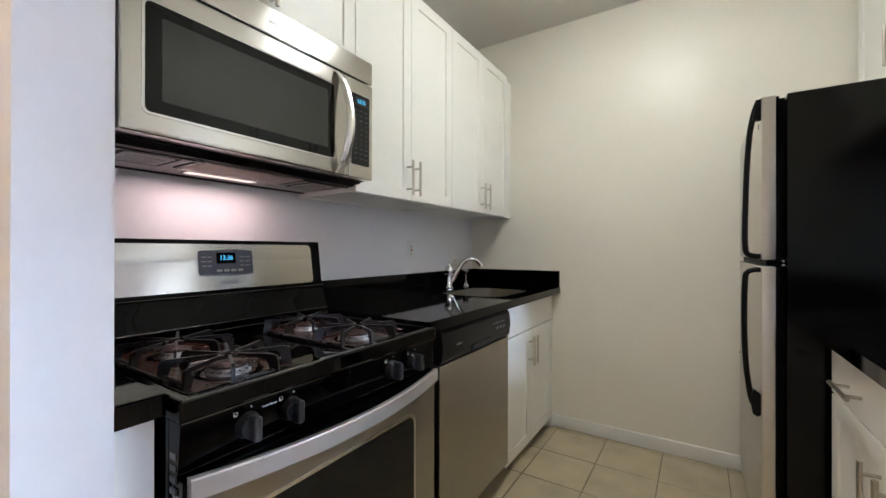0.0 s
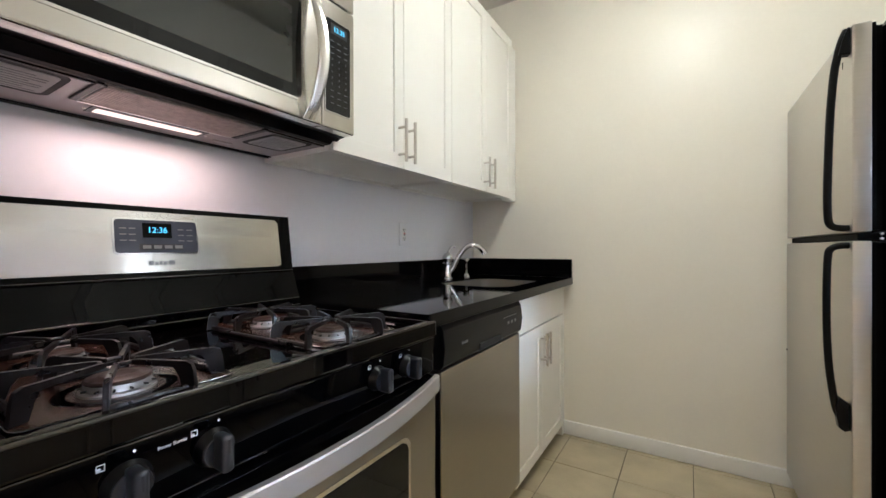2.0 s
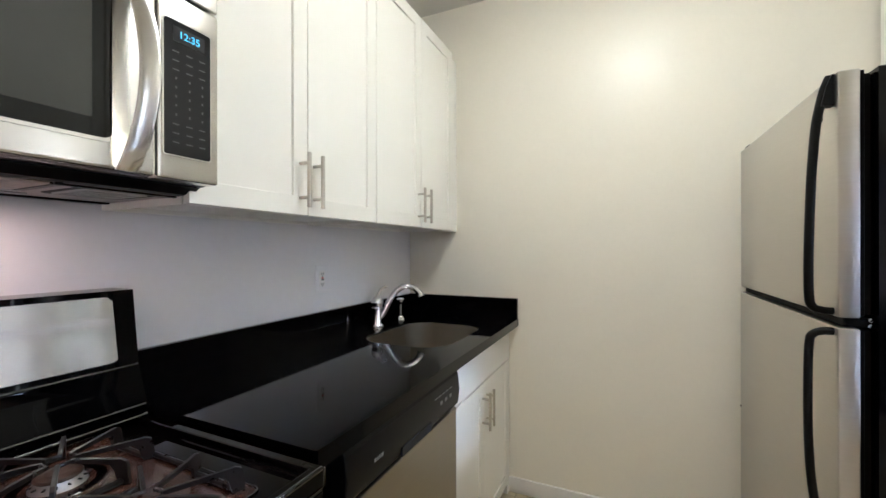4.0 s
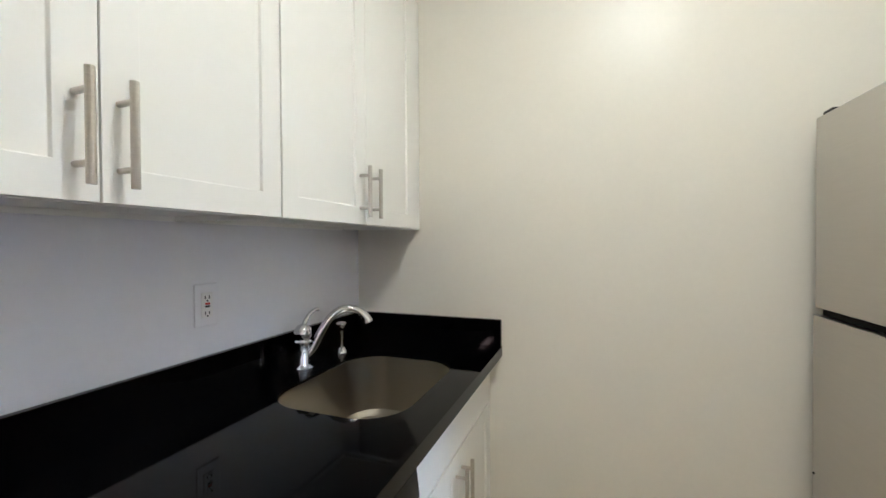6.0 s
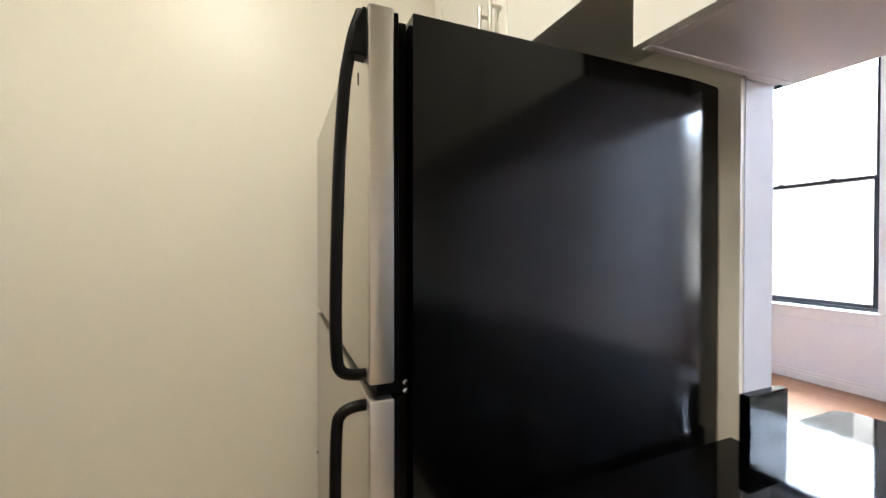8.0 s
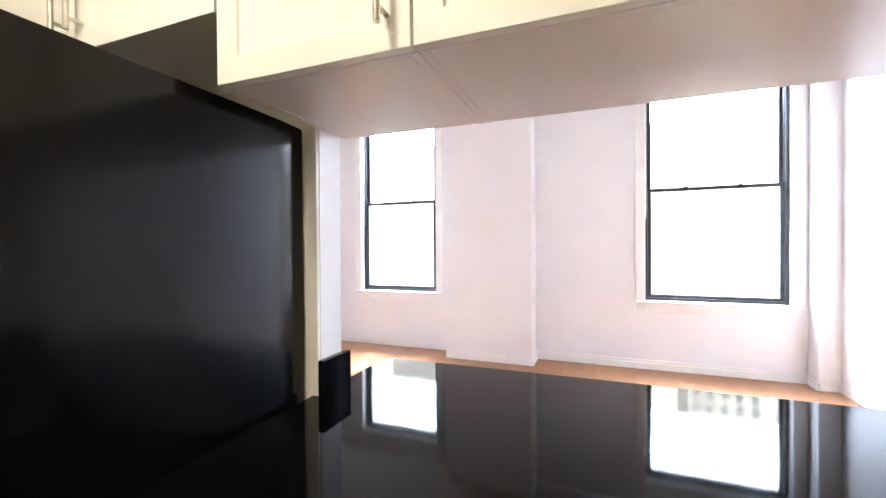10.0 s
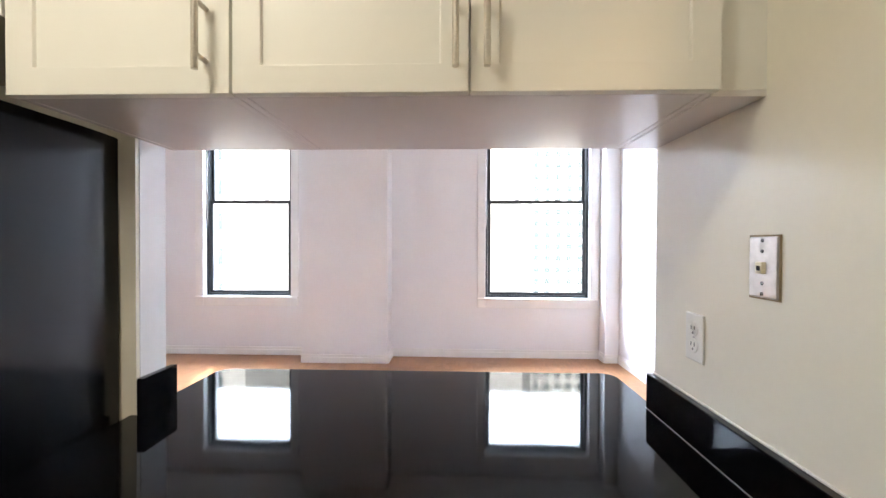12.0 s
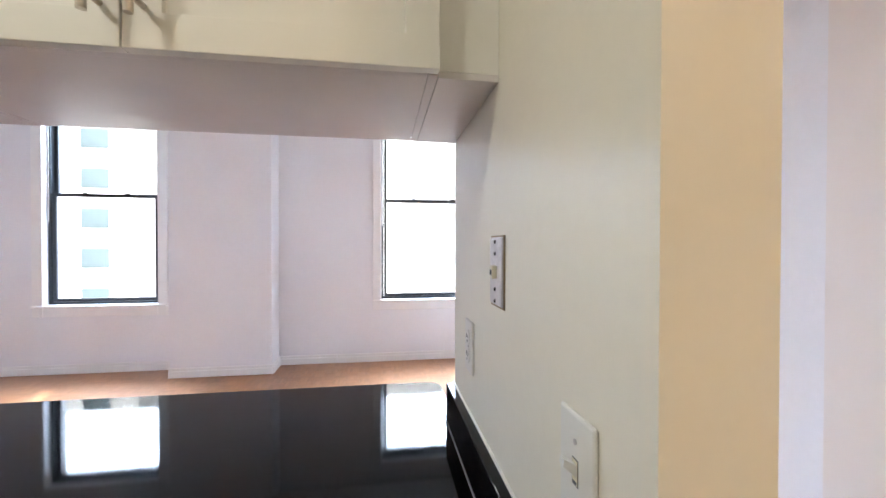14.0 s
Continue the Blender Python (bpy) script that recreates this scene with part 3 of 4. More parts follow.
w = thing("worktop", (0.33, 1.62, 0.874), "polished black granite worktop around the sink", "worktop")
outer = [(0.002, 0.878), (0.646, 0.878), (0.650, 0.882), (0.650, L - 0.002), (0.002, L - 0.002)]
part("slab", slab_with_hole(B(), outer, sink_outline(), 0.876, CT), GRANITE, w)
part("backsplash", box(B(), 0.002, 0.878, CT + 0.0005, 0.022, L - 0.023, 1.020, 0.002, 1), GRANITE, w, "low black granite backsplash")
part("side_splash", box(B(), 0.002, L - 0.022, CT + 0.0005, 0.648, L - 0.002, 1.020, 0.002, 1), GRANITE, w, "low black granite side splash")
w = thing("worktop_strip", (0.33, 0.05, 0.874), "narrow black granite worktop strip beside the range", "worktop")
part("slab", box(B(), 0.002, 0.003, 0.874, 0.650, 0.095, CT, 0.003, 2), GRANITE, w)
part("side_splash", box(B(), 0.002, 0.003, CT + 0.0005, 0.645, 0.023, 1.018, 0.002, 1), GRANITE, w)

w = thing("peninsula_worktop", (2.25, 0.73, 0.874), "polished black granite counter through the wall opening", "worktop")
r = 0.05
ol = [(1.728, 0.002), (PE + 0.01, 0.002), (PE + 0.012, -0.002), (2.785 - r, -0.002)]
ol += [(2.785 - r + r * math.sin(radians(k * 15)), r - 0.002 - r * math.cos(radians(k * 15))) for k in range(1, 7)]
ol += [(2.785 - r + r * math.cos(radians(k * 15)), 1.466 - r + r * math.sin(radians(k * 15))) for k in range(0, 7)]
ol += [(PE + 0.003, 1.466), (PE + 0.003, 1.455), (PW - 0.002, 1.455), (PW - 0.002, 1.474), (1.728, 1.474)]
part("slab", prism(B(), ol, "z", 0.876, CT), GRANITE, w)
part("side_splash", box(B(), 1.75, 0.003, CT + 0.0005, 2.475, 0.023, 1.016, 0.002, 1), GRANITE, w, "low black granite side splash")
part("caulk", box(B(), 1.75, 0.0005, 1.0165, 2.475, 0.0045, 1.0195), PLATEW, w, "thin white caulk line")
part("splash_joint", box(B(), 1.75, 0.0232, CT + 0.0004, 2.475, 0.0248, CT + 0.0022), PRINTG, w, "thin grey joint under the splash")
part("end_splash", box(B(), PW - 0.006, 1.434, CT + 0.0005, PE + 0.018, 1.455, 1.016, 0.002, 1), GRANITE, w, "black granite end splash")

# ---------------------------------------------------------------- ceiling lamps
def dome(x, y, mat, label):
    t = thing("ceiling_lamp", (x, y, H), label, "ceiling lamp")
    part("base", lathe(B(), (x, y, H - 0.028), [(0.185, 0.0), (0.19, 0.008), (0.19, 0.027)]), TRIM, t)
    part("shade", lathe(B(), (x, y, H - 0.10), [(0.02, 0.0), (0.09, 0.008), (0.14, 0.026), (0.172, 0.056), (0.18, 0.071)]), mat, t)


dome(1.22, 1.32, DOMEK, "round frosted glass flush ceiling lamp, lit")
dome(0.35, -0.75, DOMEH, "round frosted glass flush hall lamp, lit")

# ---------------------------------------------------------------- refrigerator
fr = thing("refrigerator", (2.0, 1.9, 0), "stainless top-freezer refrigerator with black sides", "refrigerator")
# the side sheets draw in a little towards the back
side = [(1.652, 1.490)] + [(2.215 + 0.145 * k / 16, 1.490 + 0.44 * (0.145 * k / 16) ** 2) for k in range(17)]
fb = part("body", prism(B(), side + [(2.360, 2.290), (1.652, 2.290)], "z", 0.025, 1.674, 0.003), FRSIDE, fr, "smooth black painted steel cabinet")
fb.rotation_euler = (0, 0, radians(0.35))
part("kick_grille", box(B(), 1.640, 1.505, 0.012, 1.659, 2.288, 0.085, 0.004), BLACKP, fr)
part("hinge_cover", box(B(), 1.60, 2.245, 1.677, 1.70, 2.292, 1.690, 0.005), BLACKP, fr)
part("centre_hinge", box(B(), 1.602, 1.500, 1.1045, 1.652, 2.290, 1.1245, 0.003), RUBBER, fr)
for z0, z1, nm in ((1.126, 1.674, "freezer_door"), (0.095, 1.103, "door")):
    d = part(nm, box(B(), 1.588, 1.487, z0, 1.626, 2.298 if z0 > 1 else 2.308, z1, 0.004, 3), STEEL, fr, "brushed stainless steel door")
    part("gasket", box(B(), 1.6265, 1.512, z0 + 0.006, 1.6515, 2.288, z1 - 0.006), RUBBER, d)
    part("liner_edge", box(B(), 1.6268, 1.4935, z0 + 0.003, 1.6345, 1.5115, z1 - 0.003, 0.001, 1), RUBBER, d, "black door liner edge")
    if nm == "freezer_door":
        pts = [(1.582, 1.671), (1.570, 1.642), (1.561, 1.606), (1.553, 1.564), (1.547, 1.500), (1.542, 1.420), (1.537, 1.260), (1.538, 1.170), (1.546, 1.145), (1.566, 1.138), (1.590, 1.137)]
        mount = [(1.588, 1.602), (1.588, 1.673), (1.581, 1.673), (1.570, 1.646), (1.559, 1.604)]
    else:
        pts = [(1.590, 1.091), (1.566, 1.090), (1.546, 1.082), (1.538, 1.060), (1.535, 0.960), (1.536, 0.850), (1.541, 0.760), (1.550, 0.690), (1.560, 0.640), (1.578, 0.612)]
        mount = [(1.588, 0.665), (1.565, 0.680), (1.553, 0.650), (1.562, 0.598), (1.576, 0.590), (1.588, 0.596)]
    h = part("handle", tube(B(), bez([(1.588 - (1.588 - x) * 0.84, 1.512, z) for x, z in pts], 5), 0.0083, 12, 1.15), BLACKP, d, "curved black plastic handle")
    part("handle_mount", prism(B(), [(1.588 - (1.588 - x) * 0.84, z) for x, z in mount], "y", 1.499, 1.525, 0.002), BLACKP, h)
for z in (1.1215, 1.1085):
    part("bolt", lathe(B(), (1.646, 1.4995, z), [(0.0052, 0.0), (0.0052, 0.004), (0.003, 0.0065)], 12, (0, -1, 0)), CHROME, fr)
part("screw", lathe(B(), (1.588, 2.296, 0.640), [(0.0035, 0.0), (0.003, 0.003), (0.0015, 0.004)], 10, (-1, 0, 0)), DARK, fr)
part("screw", box(B(), 1.5862, 1.560, 1.583, 1.5885, 1.564, 1.603, 0.001, 1), DARK, fr)

# ---------------------------------------------------------------- range
Y0, Y1 = 0.100, 0.861
YC = (Y0 + Y1) / 2
rg = thing("gas_range", (0.35, YC, 0), "stainless and black freestanding gas range", "range")
part("body", box(B(), 0.03, Y0 + 0.003, 0.03, 0.640, Y1 - 0.003, 0.866, 0.004), ENAMEL, rg, "black enamelled sides")
for fx in (0.10, 0.58):
    for fy in (Y0 + 0.05, Y1 - 0.05):
        part("foot", cyl(B(), (fx, fy, 0.001), (fx, fy, 0.032), 0.018), BLACKP, rg)
ck = slab(0.03, Y0, 0.866, 0.684, Y1, 0.905)
inset_face(ck, (0, 0, 1), 0.020, 0.016)
soften(ck, 0.004, 40)
ck = part("cooktop", ck, COOKTOP, rg, "glossy black enamel cooktop")
cp = prism(B(), [(0.642, 0.865), (0.678, 0.865), (0.681, 0.860), (0.672, 0.778), (0.667, 0.773), (0.642, 0.773)], "y", Y0 + 0.002, Y1 - 0.002)
cp = part("control_panel", cp, ENAMEL, rg, "black control panel with four knobs")
for ky in (0.222, 0.318, 0.648, 0.748):
    b = lathe(B(), (0.675, ky, 0.820), [(0.026, 0.0), (0.0255, 0.004), (0.023, 0.006), (0.022, 0.016), (0.020, 0.018)], 28, (1, 0, -0.09))
    k = part("knob", b, BLACKP, cp)
    part("knob_face", lathe(B(), (0.6925, ky, 0.8185), [(0.0205, 0.0), (0.0198, 0.0015)], 28, (1, 0, -0.09)), GREYK, k, "grey knob face")
    part("grip", box(B(), 0.688, ky - 0.0078, 0.796, 0.717, ky + 0.0078, 0.843, 0.005, 3), GREYK, k, "grey knob grip")
    part("pointer", box(B(), 0.7165, ky - 0.0012, 0.822, 0.7177, ky + 0.0012, 0.839), DARK, k)
    part("mark", lathe(B(), (0.6800, ky + 0.006, 0.854), [(0.0017, 0.0), (0.0017, 0.0008)], 10, (1, 0, 0)), PRINTW, cp)
    sq = B()
    for dy, dz, w_, h_ in ((0, 0.0036, 0.0080, 0.0009), (0, -0.0036, 0.0080, 0.0009), (0.0036, 0, 0.0009, 0.0080), (-0.0036, 0, 0.0009, 0.0080), (-0.002, -0.002, 0.0042, 0.0042)):
        yy = ky - 0.025 + dy
        box(sq, 0.6790, yy - w_ / 2, 0.848 + dz - h_ / 2, 0.6803, yy + w_ / 2, 0.848 + dz + h_ / 2)
    part("burner_symbol", sq, PRINTW, cp, smooth=False)
lettering("lettering", "Power Burner", 0.0058, on_east(0.6803, 0.268, 0.8455), PRINTW, cp)
for i in range(6):
    part("side_vent", box(B(), 0.646, Y0 + 0.0005, 0.700 + 0.020 * i, 0.668, Y0 + 0.0035, 0.712 + 0.020 * i, 0.001, 1), GREYK, rg)
for z0, z1 in ((0.869, 0.901), (0.778, 0.862)):
    part("corner_trim", box(B(), 0.670, Y1 + 0.0002, z0, 0.6835 if z0 > 0.8 else 0.675, Y1 + 0.0016, z1), POLISH, rg, "bright metal edge strip")
# thin glossy tubes added to draw the highlight lines along the edges
for bx, bz, br, owner in ((0.6805, 0.9015, 0.0042, ck), (0.6795, 0.8635, 0.0016, cp), (0.6690, 0.7750, 0.0022, cp)):
    part("edge_bead", tube(B(), [(bx, Y0 + 0.004, bz), (bx, YC, bz), (bx, Y1 - 0.004, bz)], br, 10), GLOSSB, owner)
# oven door and drawer
b = slab(0.644, Y0 + 0.004, 0.205, 0.686, Y1 - 0.003, 0.762)
soften(b, 0.006)
od = part("oven_door", b, OVEN, rg, "stainless steel oven door")
part("window_trim", prism(B(), rounded(0.228, 0.315, 0.750, 0.668, 0.03), "x", 0.6855, 0.6880), POLISH, od)
part("window_glass", prism(B(), rounded(0.238, 0.325, 0.740, 0.658, 0.024), "x", 0.6870, 0.6895), GLASSD, od, "dark oven window")
part("door_top_trim", box(B(), 0.650, Y0 + 0.0035, 0.738, 0.6872, Y1 - 0.0025, 0.768, 0.002), ENAMEL, od)
hb, n = B(), 64
rings = []
for i in range(n + 1):
    u = i / n
    bow = 1 - (2 * u - 1) ** 2
    y, x = Y0 + 0.010 + u * (Y1 - Y0 - 0.020), 0.688 + 0.042 * bow
    z = 0.756 - 0.009 * bow
    rings.append([hb.verts.new((x + dx, y, z + dz)) for dx, dz in ((0, -0.019), (0.013, -0.019), (0.0145, -0.017), (0.0135, 0.016), (0.011, 0.019), (0, 0.019))])
for a, c in zip(rings, rings[1:]):
    for k in range(6):
        hb.faces.new((a[k], a[(k + 1) % 6], c[(k + 1) % 6], c[k]))
hb.faces.new(rings[0][::-1])
hb.faces.new(rings[-1])
hd = part("handle", hb, HANDLE, od, "wide bowed stainless handle", smooth=False)
for yy in (Y0 + 0.013, Y1 - 0.029):
    part("handle_end", box(B(), 0.6865, yy, 0.740, 0.697, yy + 0.016, 0.772, 0.002), POLISH, hd)
b = slab(0.644, Y0 + 0.004, 0.045, 0.684, Y1 - 0.004, 0.198)
soften(b, 0.006)
part("drawer", b, STEELH, rg, "stainless steel storage drawer")
# backguard
SL = lambda z: 0.132 - 0.022 * (z - 1.02) / 0.167
bg = prism(B(), [(0.022, 0.906), (0.168, 0.906), (0.166, 0.930), (0.150, 0.972), (SL(1.02), 1.02), (SL(1.187), 1.187), (0.022, 1.187)], "y", 0.106, 0.864)
bg = part("backguard", bg, ENAMEL, rg, "black backguard with stainless panel")
# glossy bars added along the backguard's edges to make their bright highlights
for bx, bz, br in ((0.1345, 1.0160, 0.0040), (0.1660, 0.9300, 0.0030), (0.1710, 0.9085, 0.0040)):
    part("ledge", tube(B(), [(bx, 0.110, bz), (bx, 0.485, bz), (bx, 0.860, bz)], br, 10), GLOSSB, bg)
b = B()
lo = [(0.137, 1.036), (0.148, 1.030), (0.812, 1.030), (0.823, 1.036), (0.821, 1.164), (0.810, 1.174), (0.148, 1.174), (0.137, 1.164)]
f0 = [b.verts.new((SL(z) + 0.0012, y, z)) for y, z in lo]
f1 = [b.verts.new((SL(z) - 0.004, y, z)) for y, z in lo]
b.faces.new(f0)
b.faces.new(f1[::-1])
for i in range(8):
    b.faces.new((f0[i], f0[(i + 1) % 8], f1[(i + 1) % 8], f1[i]))
part("panel", b, STEELH, bg, "brushed stainless backguard panel")


def on_guard(name, y0, z0, y1, z1, lift, mat, parent, r=0.0):
    b = B()
    ol = rounded(y0, z0, y1, z1, r, 4) if r else [(y0, z0), (y1, z0), (y1, z1), (y0, z1)]
    f0 = [b.verts.new((SL(z) + lift, y, z)) for y, z in ol]
    f1 = [b.verts.new((SL(z) + 0.0002, y, z)) for y, z in ol]
    b.faces.new(f0)
    b.faces.new(f1[::-1])
    for i in range(len(ol)):
        b.faces.new((f0[i], f0[(i + 1) % len(ol)], f1[(i + 1) % len(ol)], f1[i]))
    return part(name, b, mat, parent)


on_guard("clock_bezel", 0.395, 1.072, 0.578, 1.158, 0.0030, POLISH, bg, 0.010)
ct = on_guard("clock_panel", 0.399, 1.076, 0.574, 1.154, 0.0040, PANELG, bg, 0.008)
on_guard("clock_display", 0.453, 1.112, 0.515, 1.147, 0.0048, ENAMEL, ct)
lettering("clock_digits", "12:36", 0.0195, on_east(SL(1.130) + 0.0058, 0.484, 1.130), CYAN, ct)
on_guard("button_strip", 0.445, 1.083, 0.540, 1.097, 0.0046, GREYK, ct)
for i in range(4):
    on_guard("button", 0.452 + 0.023 * i, 1.086, 0.469 + 0.023 * i, 1.094, 0.0052, PRINTG, ct)
for i in range(3):
    for yy in (0.408, 0.426, 0.530, 0.550):
        on_guard("key_print", yy, 1.104 + 0.014 * i, yy + 0.013, 1.1065 + 0.014 * i, 0.0046, PRINTG, ct)
for i, (a, c) in enumerate(((0.463, 0.474), (0.477, 0.483), (0.486, 0.492), (0.495, 0.503), (0.506, 0.520))):
    on_guard("logo_bar", a, 1.046, c, 1.0545 if i % 2 else 1.057, 0.0022, LOGO, bg)
# burners and grates
# brown stands in for the lamp-lit microwave underside reflected in the wells
WELL = material("well_enamel_reflection", (0.042, 0.019, 0.013), 0.24, var=0.25, scale=9, rough_var=0.05, spec=0.45)
for y0, y1 in ((0.142, 0.382), (0.566, 0.784)):
    wl = part("burner_well", prism(B(), rounded(0.150, y0, 0.618, y1, 0.012), "z", 0.8891, 0.8902), WELL, ck, "black enamel burner well with a brown reflection in its colour")
    rim = [(x, y, 0.8906) for x, y in rounded(0.150, y0, 0.618, y1, 0.012)]
    part("well_rim", tube(B(), rim + rim[:1], 0.0022, 8), GLOSSB, wl)
for by in (0.262, 0.655):
    for bx, r in ((0.540, 0.039), (0.300, 0.032)):
        bn = part("burner", lathe(B(), (bx, by, 0.8895), [(r + 0.006, 0.0), (r + 0.005, 0.004), (r + 0.001, 0.006), (r - 0.001, 0.0142)]), BURNRING, ck, "aluminium burner head")
        part("burner_cap", lathe(B(), (bx, by, 0.9038), [(r - 0.001, 0.0), (r, 0.002), (r - 0.002, 0.005), (r * 0.62, 0.006), (r * 0.58, 0.0075), (r * 0.5, 0.008)]), BURNER, bn, "dark enamel burner cap")
        for q in range(14):
            an = q * math.tau / 14
            part("flame_port", cyl(B(), (bx + (r - 0.002) * math.cos(an), by + (r - 0.002) * math.sin(an), 0.8985), (bx + (r + 0.006) * math.cos(an), by + (r + 0.006) * math.sin(an), 0.8985), 0.0016, seg=6), DARK, bn)
        part("drip_ring", lathe(B(), (bx, by, 0.8892), [(r + 0.032, 0.0), (r + 0.030, 0.002), (r + 0.016, 0.001)]), COOKTOP, bn)


def grate(yc):
    """A grate over two burners: a low frame and bent fingers that reach in over each burner."""
    g = thing("burner_grate", (0.42, yc, 0.889), "dark cast-iron grate over two gas burners", "burner grate", "cast-iron grates on the cooktop")
    def blade(xc, yc, ang, r0, r1, leg, z0, z1):
        """An upright plate: a thin bar from near the burner's middle out to a wide leg."""
        ca, sa = math.cos(ang), math.sin(ang)
        ol = [(r0, z1 - 0.007), (r0, z1 - 0.001), (r0 + 0.01, z1), (r1 - 0.012, z1), (r1 - 0.003, z1 - 0.004), (r1, z1 - 0.014), (r1 + 0.003, z0), (r1 - leg + 0.006, z0), (r1 - leg, z1 - 0.020), (r1 - leg - 0.008, z1 - 0.009)]
        b = B()
        h = 0.0029
        lo = [b.verts.new((xc + ca * u - sa * h, yc + sa * u + ca * h, z)) for u, z in ol]
        hi = [b.verts.new((xc + ca * u + sa * h, yc + sa * u - ca * h, z)) for u, z in ol]
        b.faces.new(lo)
        b.faces.new(hi[::-1])
        for i in range(len(ol)):
            b.faces.new((lo[i], lo[(i + 1) % len(ol)], hi[(i + 1) % len(ol)], hi[i]))
        return b

    z0, z1 = 0.8895, 0.932
    for xc in (0.540, 0.300):
        for q in range(4):
            mid = radians(90 * q)
            r1 = 0.116 if q % 2 == 0 else 0.128
            ends = []
            for d in (-25, 25):
                an = mid + radians(d)
                part("finger", blade(xc, yc, an, 0.020, r1, 0.022, z0 + 0.002, z1), IRON, g)
                ends.append((xc + math.cos(an) * (r1 - 0.010), yc + math.sin(an) * (r1 - 0.010), z0 + 0.006))
            part("base_bar", tube(B(), ends, 0.0055, 8), IRON, g)
            tip = [(xc + math.cos(mid + radians(d)) * 0.021, yc + math.sin(mid + radians(d)) * 0.021, z1 - 0.004) for d in (-25, 0, 25)]
            part("finger_tip", tube(B(), tip, 0.0034, 8), IRON, g)
    for sy in (-1, 1):
        part("side_bar", tube(B(), [(0.300, yc + sy * 0.118, z0 + 0.006), (0.540, yc + sy * 0.118, z0 + 0.006)], 0.005, 8), IRON, g)
    return g


g1 = grate(0.262)
copy_thing(g1, pose(0.42, 0.655, 0.889))

# ---------------------------------------------------------------- dishwasher
dw = thing("dishwasher", (0.33, 1.28, 0), "stainless built-in dishwasher with black control strip", "dishwasher")
D0, D1 = 0.976, 1.588
part("body", box(B(), 0.03, D0 + 0.004, 0.09, 0.585, D1 - 0.004, 0.868), BLACKP, dw)
b = slab(0.586, D0, 0.115, 0.628, D1, 0.735)
soften(b, 0.004)
part("door", b, OVEN, dw, "brushed stainless door")
cpl = prism(B(), [(0.586, 0.738), (0.622, 0.738), (0.634, 0.752), (0.640, 0.800), (0.634, 0.852), (0.624, 0.866), (0.586, 0.866)], "y", D0, D1, 0.003)
cpl = part("control_strip", cpl, BLACKP, dw, "black control strip with pocket handle")
part("pocket", box(B(), 0.634, 1.20, 0.747, 0.6405, 1.37, 0.772, 0.002), DARK, cpl)
for i, (a, c) in enumerate(((1.075, 1.083), (1.086, 1.091), (1.094, 1.099), (1.102, 1.112))):
    part("logo_bar", box(B(), 0.6385, a, 0.795, 0.6405, c, 0.803), PRINTG, cpl, smooth=False)
for i in range(5):
    part("print_bar", box(B(), 0.6370, 1.395 + 0.027 * i, 0.824, 0.6387, 1.415 + 0.027 * i, 0.8265), PRINTG, cpl, smooth=False)
for i in range(3):
    part("button", box(B(), 0.638, 1.43 + 0.035 * i, 0.797, 0.6402, 1.447 + 0.035 * i, 0.808, 0.0006, 1), PRINTG, cpl)
part("toe_panel", box(B(), 0.51, D0 + 0.002, 0.004, 0.525, D1 - 0.002, 0.112), BLACKP, dw)

# ---------------------------------------------------------------- microwave
Y0, Y1 = 0.109, 0.869
YC = 0.489
mw = thing("microwave", (0.2, YC, 1.372), "stainless over-the-range microwave with dark window", "microwave")
b = prism(B(), [(0.012, 1.398), (0.300, 1.398), (0.304, 1.392), (0.318, 1.394), (0.330, 1.402), (0.342, 1.409), (0.362, 1.411), (0.362, 1.836), (0.012, 1.836)], "y", Y0, Y1)
part("body", b, BLACKP, mw, "black steel case")
b = slab(0.3625, Y0, 1.759, 0.399, Y1, 1.838)
soften(b, 0.003)
vt = part("vent_grille", b, STEELH, mw, "stainless vent panel")
for i, (a, c) in enumerate(((0.452, 0.466), (0.469, 0.474), (0.478, 0.483), (0.487, 0.497), (0.501, 0.506), (0.509, 0.520))):
    part("logo_bar", box(B(), 0.3985, a, 1.792, 0.4003, c, 1.801 + 0.004 * (i % 2)), LOGO, vt, smooth=False)
b = slab(0.3625, Y0, 1.410, 0.401, 0.750, 1.753)
soften(b, 0.005)
md = part("door", b, STEELH, mw, "stainless microwave door")
part("window_trim", prism(B(), rounded(0.148, 1.452, 0.688, 1.705, 0.016), "x", 0.4005, 0.4030), POLISH, md)
part("window_glass", prism(B(), rounded(0.154, 1.458, 0.682, 1.699, 0.012), "x", 0.4022, 0.4046), GLASSD, md, "dark glass window")
part("window_screen", prism(B(), rounded(0.186, 1.486, 0.655, 1.672, 0.004), "x", 0.4040, 0.4050), material("window_screen", (0.022, 0.023, 0.020), 0.03, var=0.08, spec=0.6), md)
mh, rings, n = B(), [], 24
for i in range(n + 1):
    u = i / n
    bow = math.sin(math.pi * u) ** 0.8
    z, x, y = 1.410 + 0.336 * u, 0.4015 + 0.043 * bow, 0.702 + 0.014 * bow
    rings.append([mh.verts.new((x + dx, y + dy, z)) for dx, dy in ((0.001, -0.0165), (0.004, -0.0175), (0.0065, -0.0155), (0.0080, 0.0135), (0.0055, 0.0155), (0.002, 0.0150))])
for a, c in zip(rings, rings[1:]):
    for k in range(6):
        mh.faces.new((a[k], a[(k + 1) % 6], c[(k + 1) % 6], c[k]))
mh.faces.new(rings[0][::-1])
mh.faces.new(rings[-1])
part("handle", mh, STEELH, md, "curved polished steel handle")
b = slab(0.3625, 0.753, 1.410, 0.400, Y1, 1.753)
soften(b, 0.004)
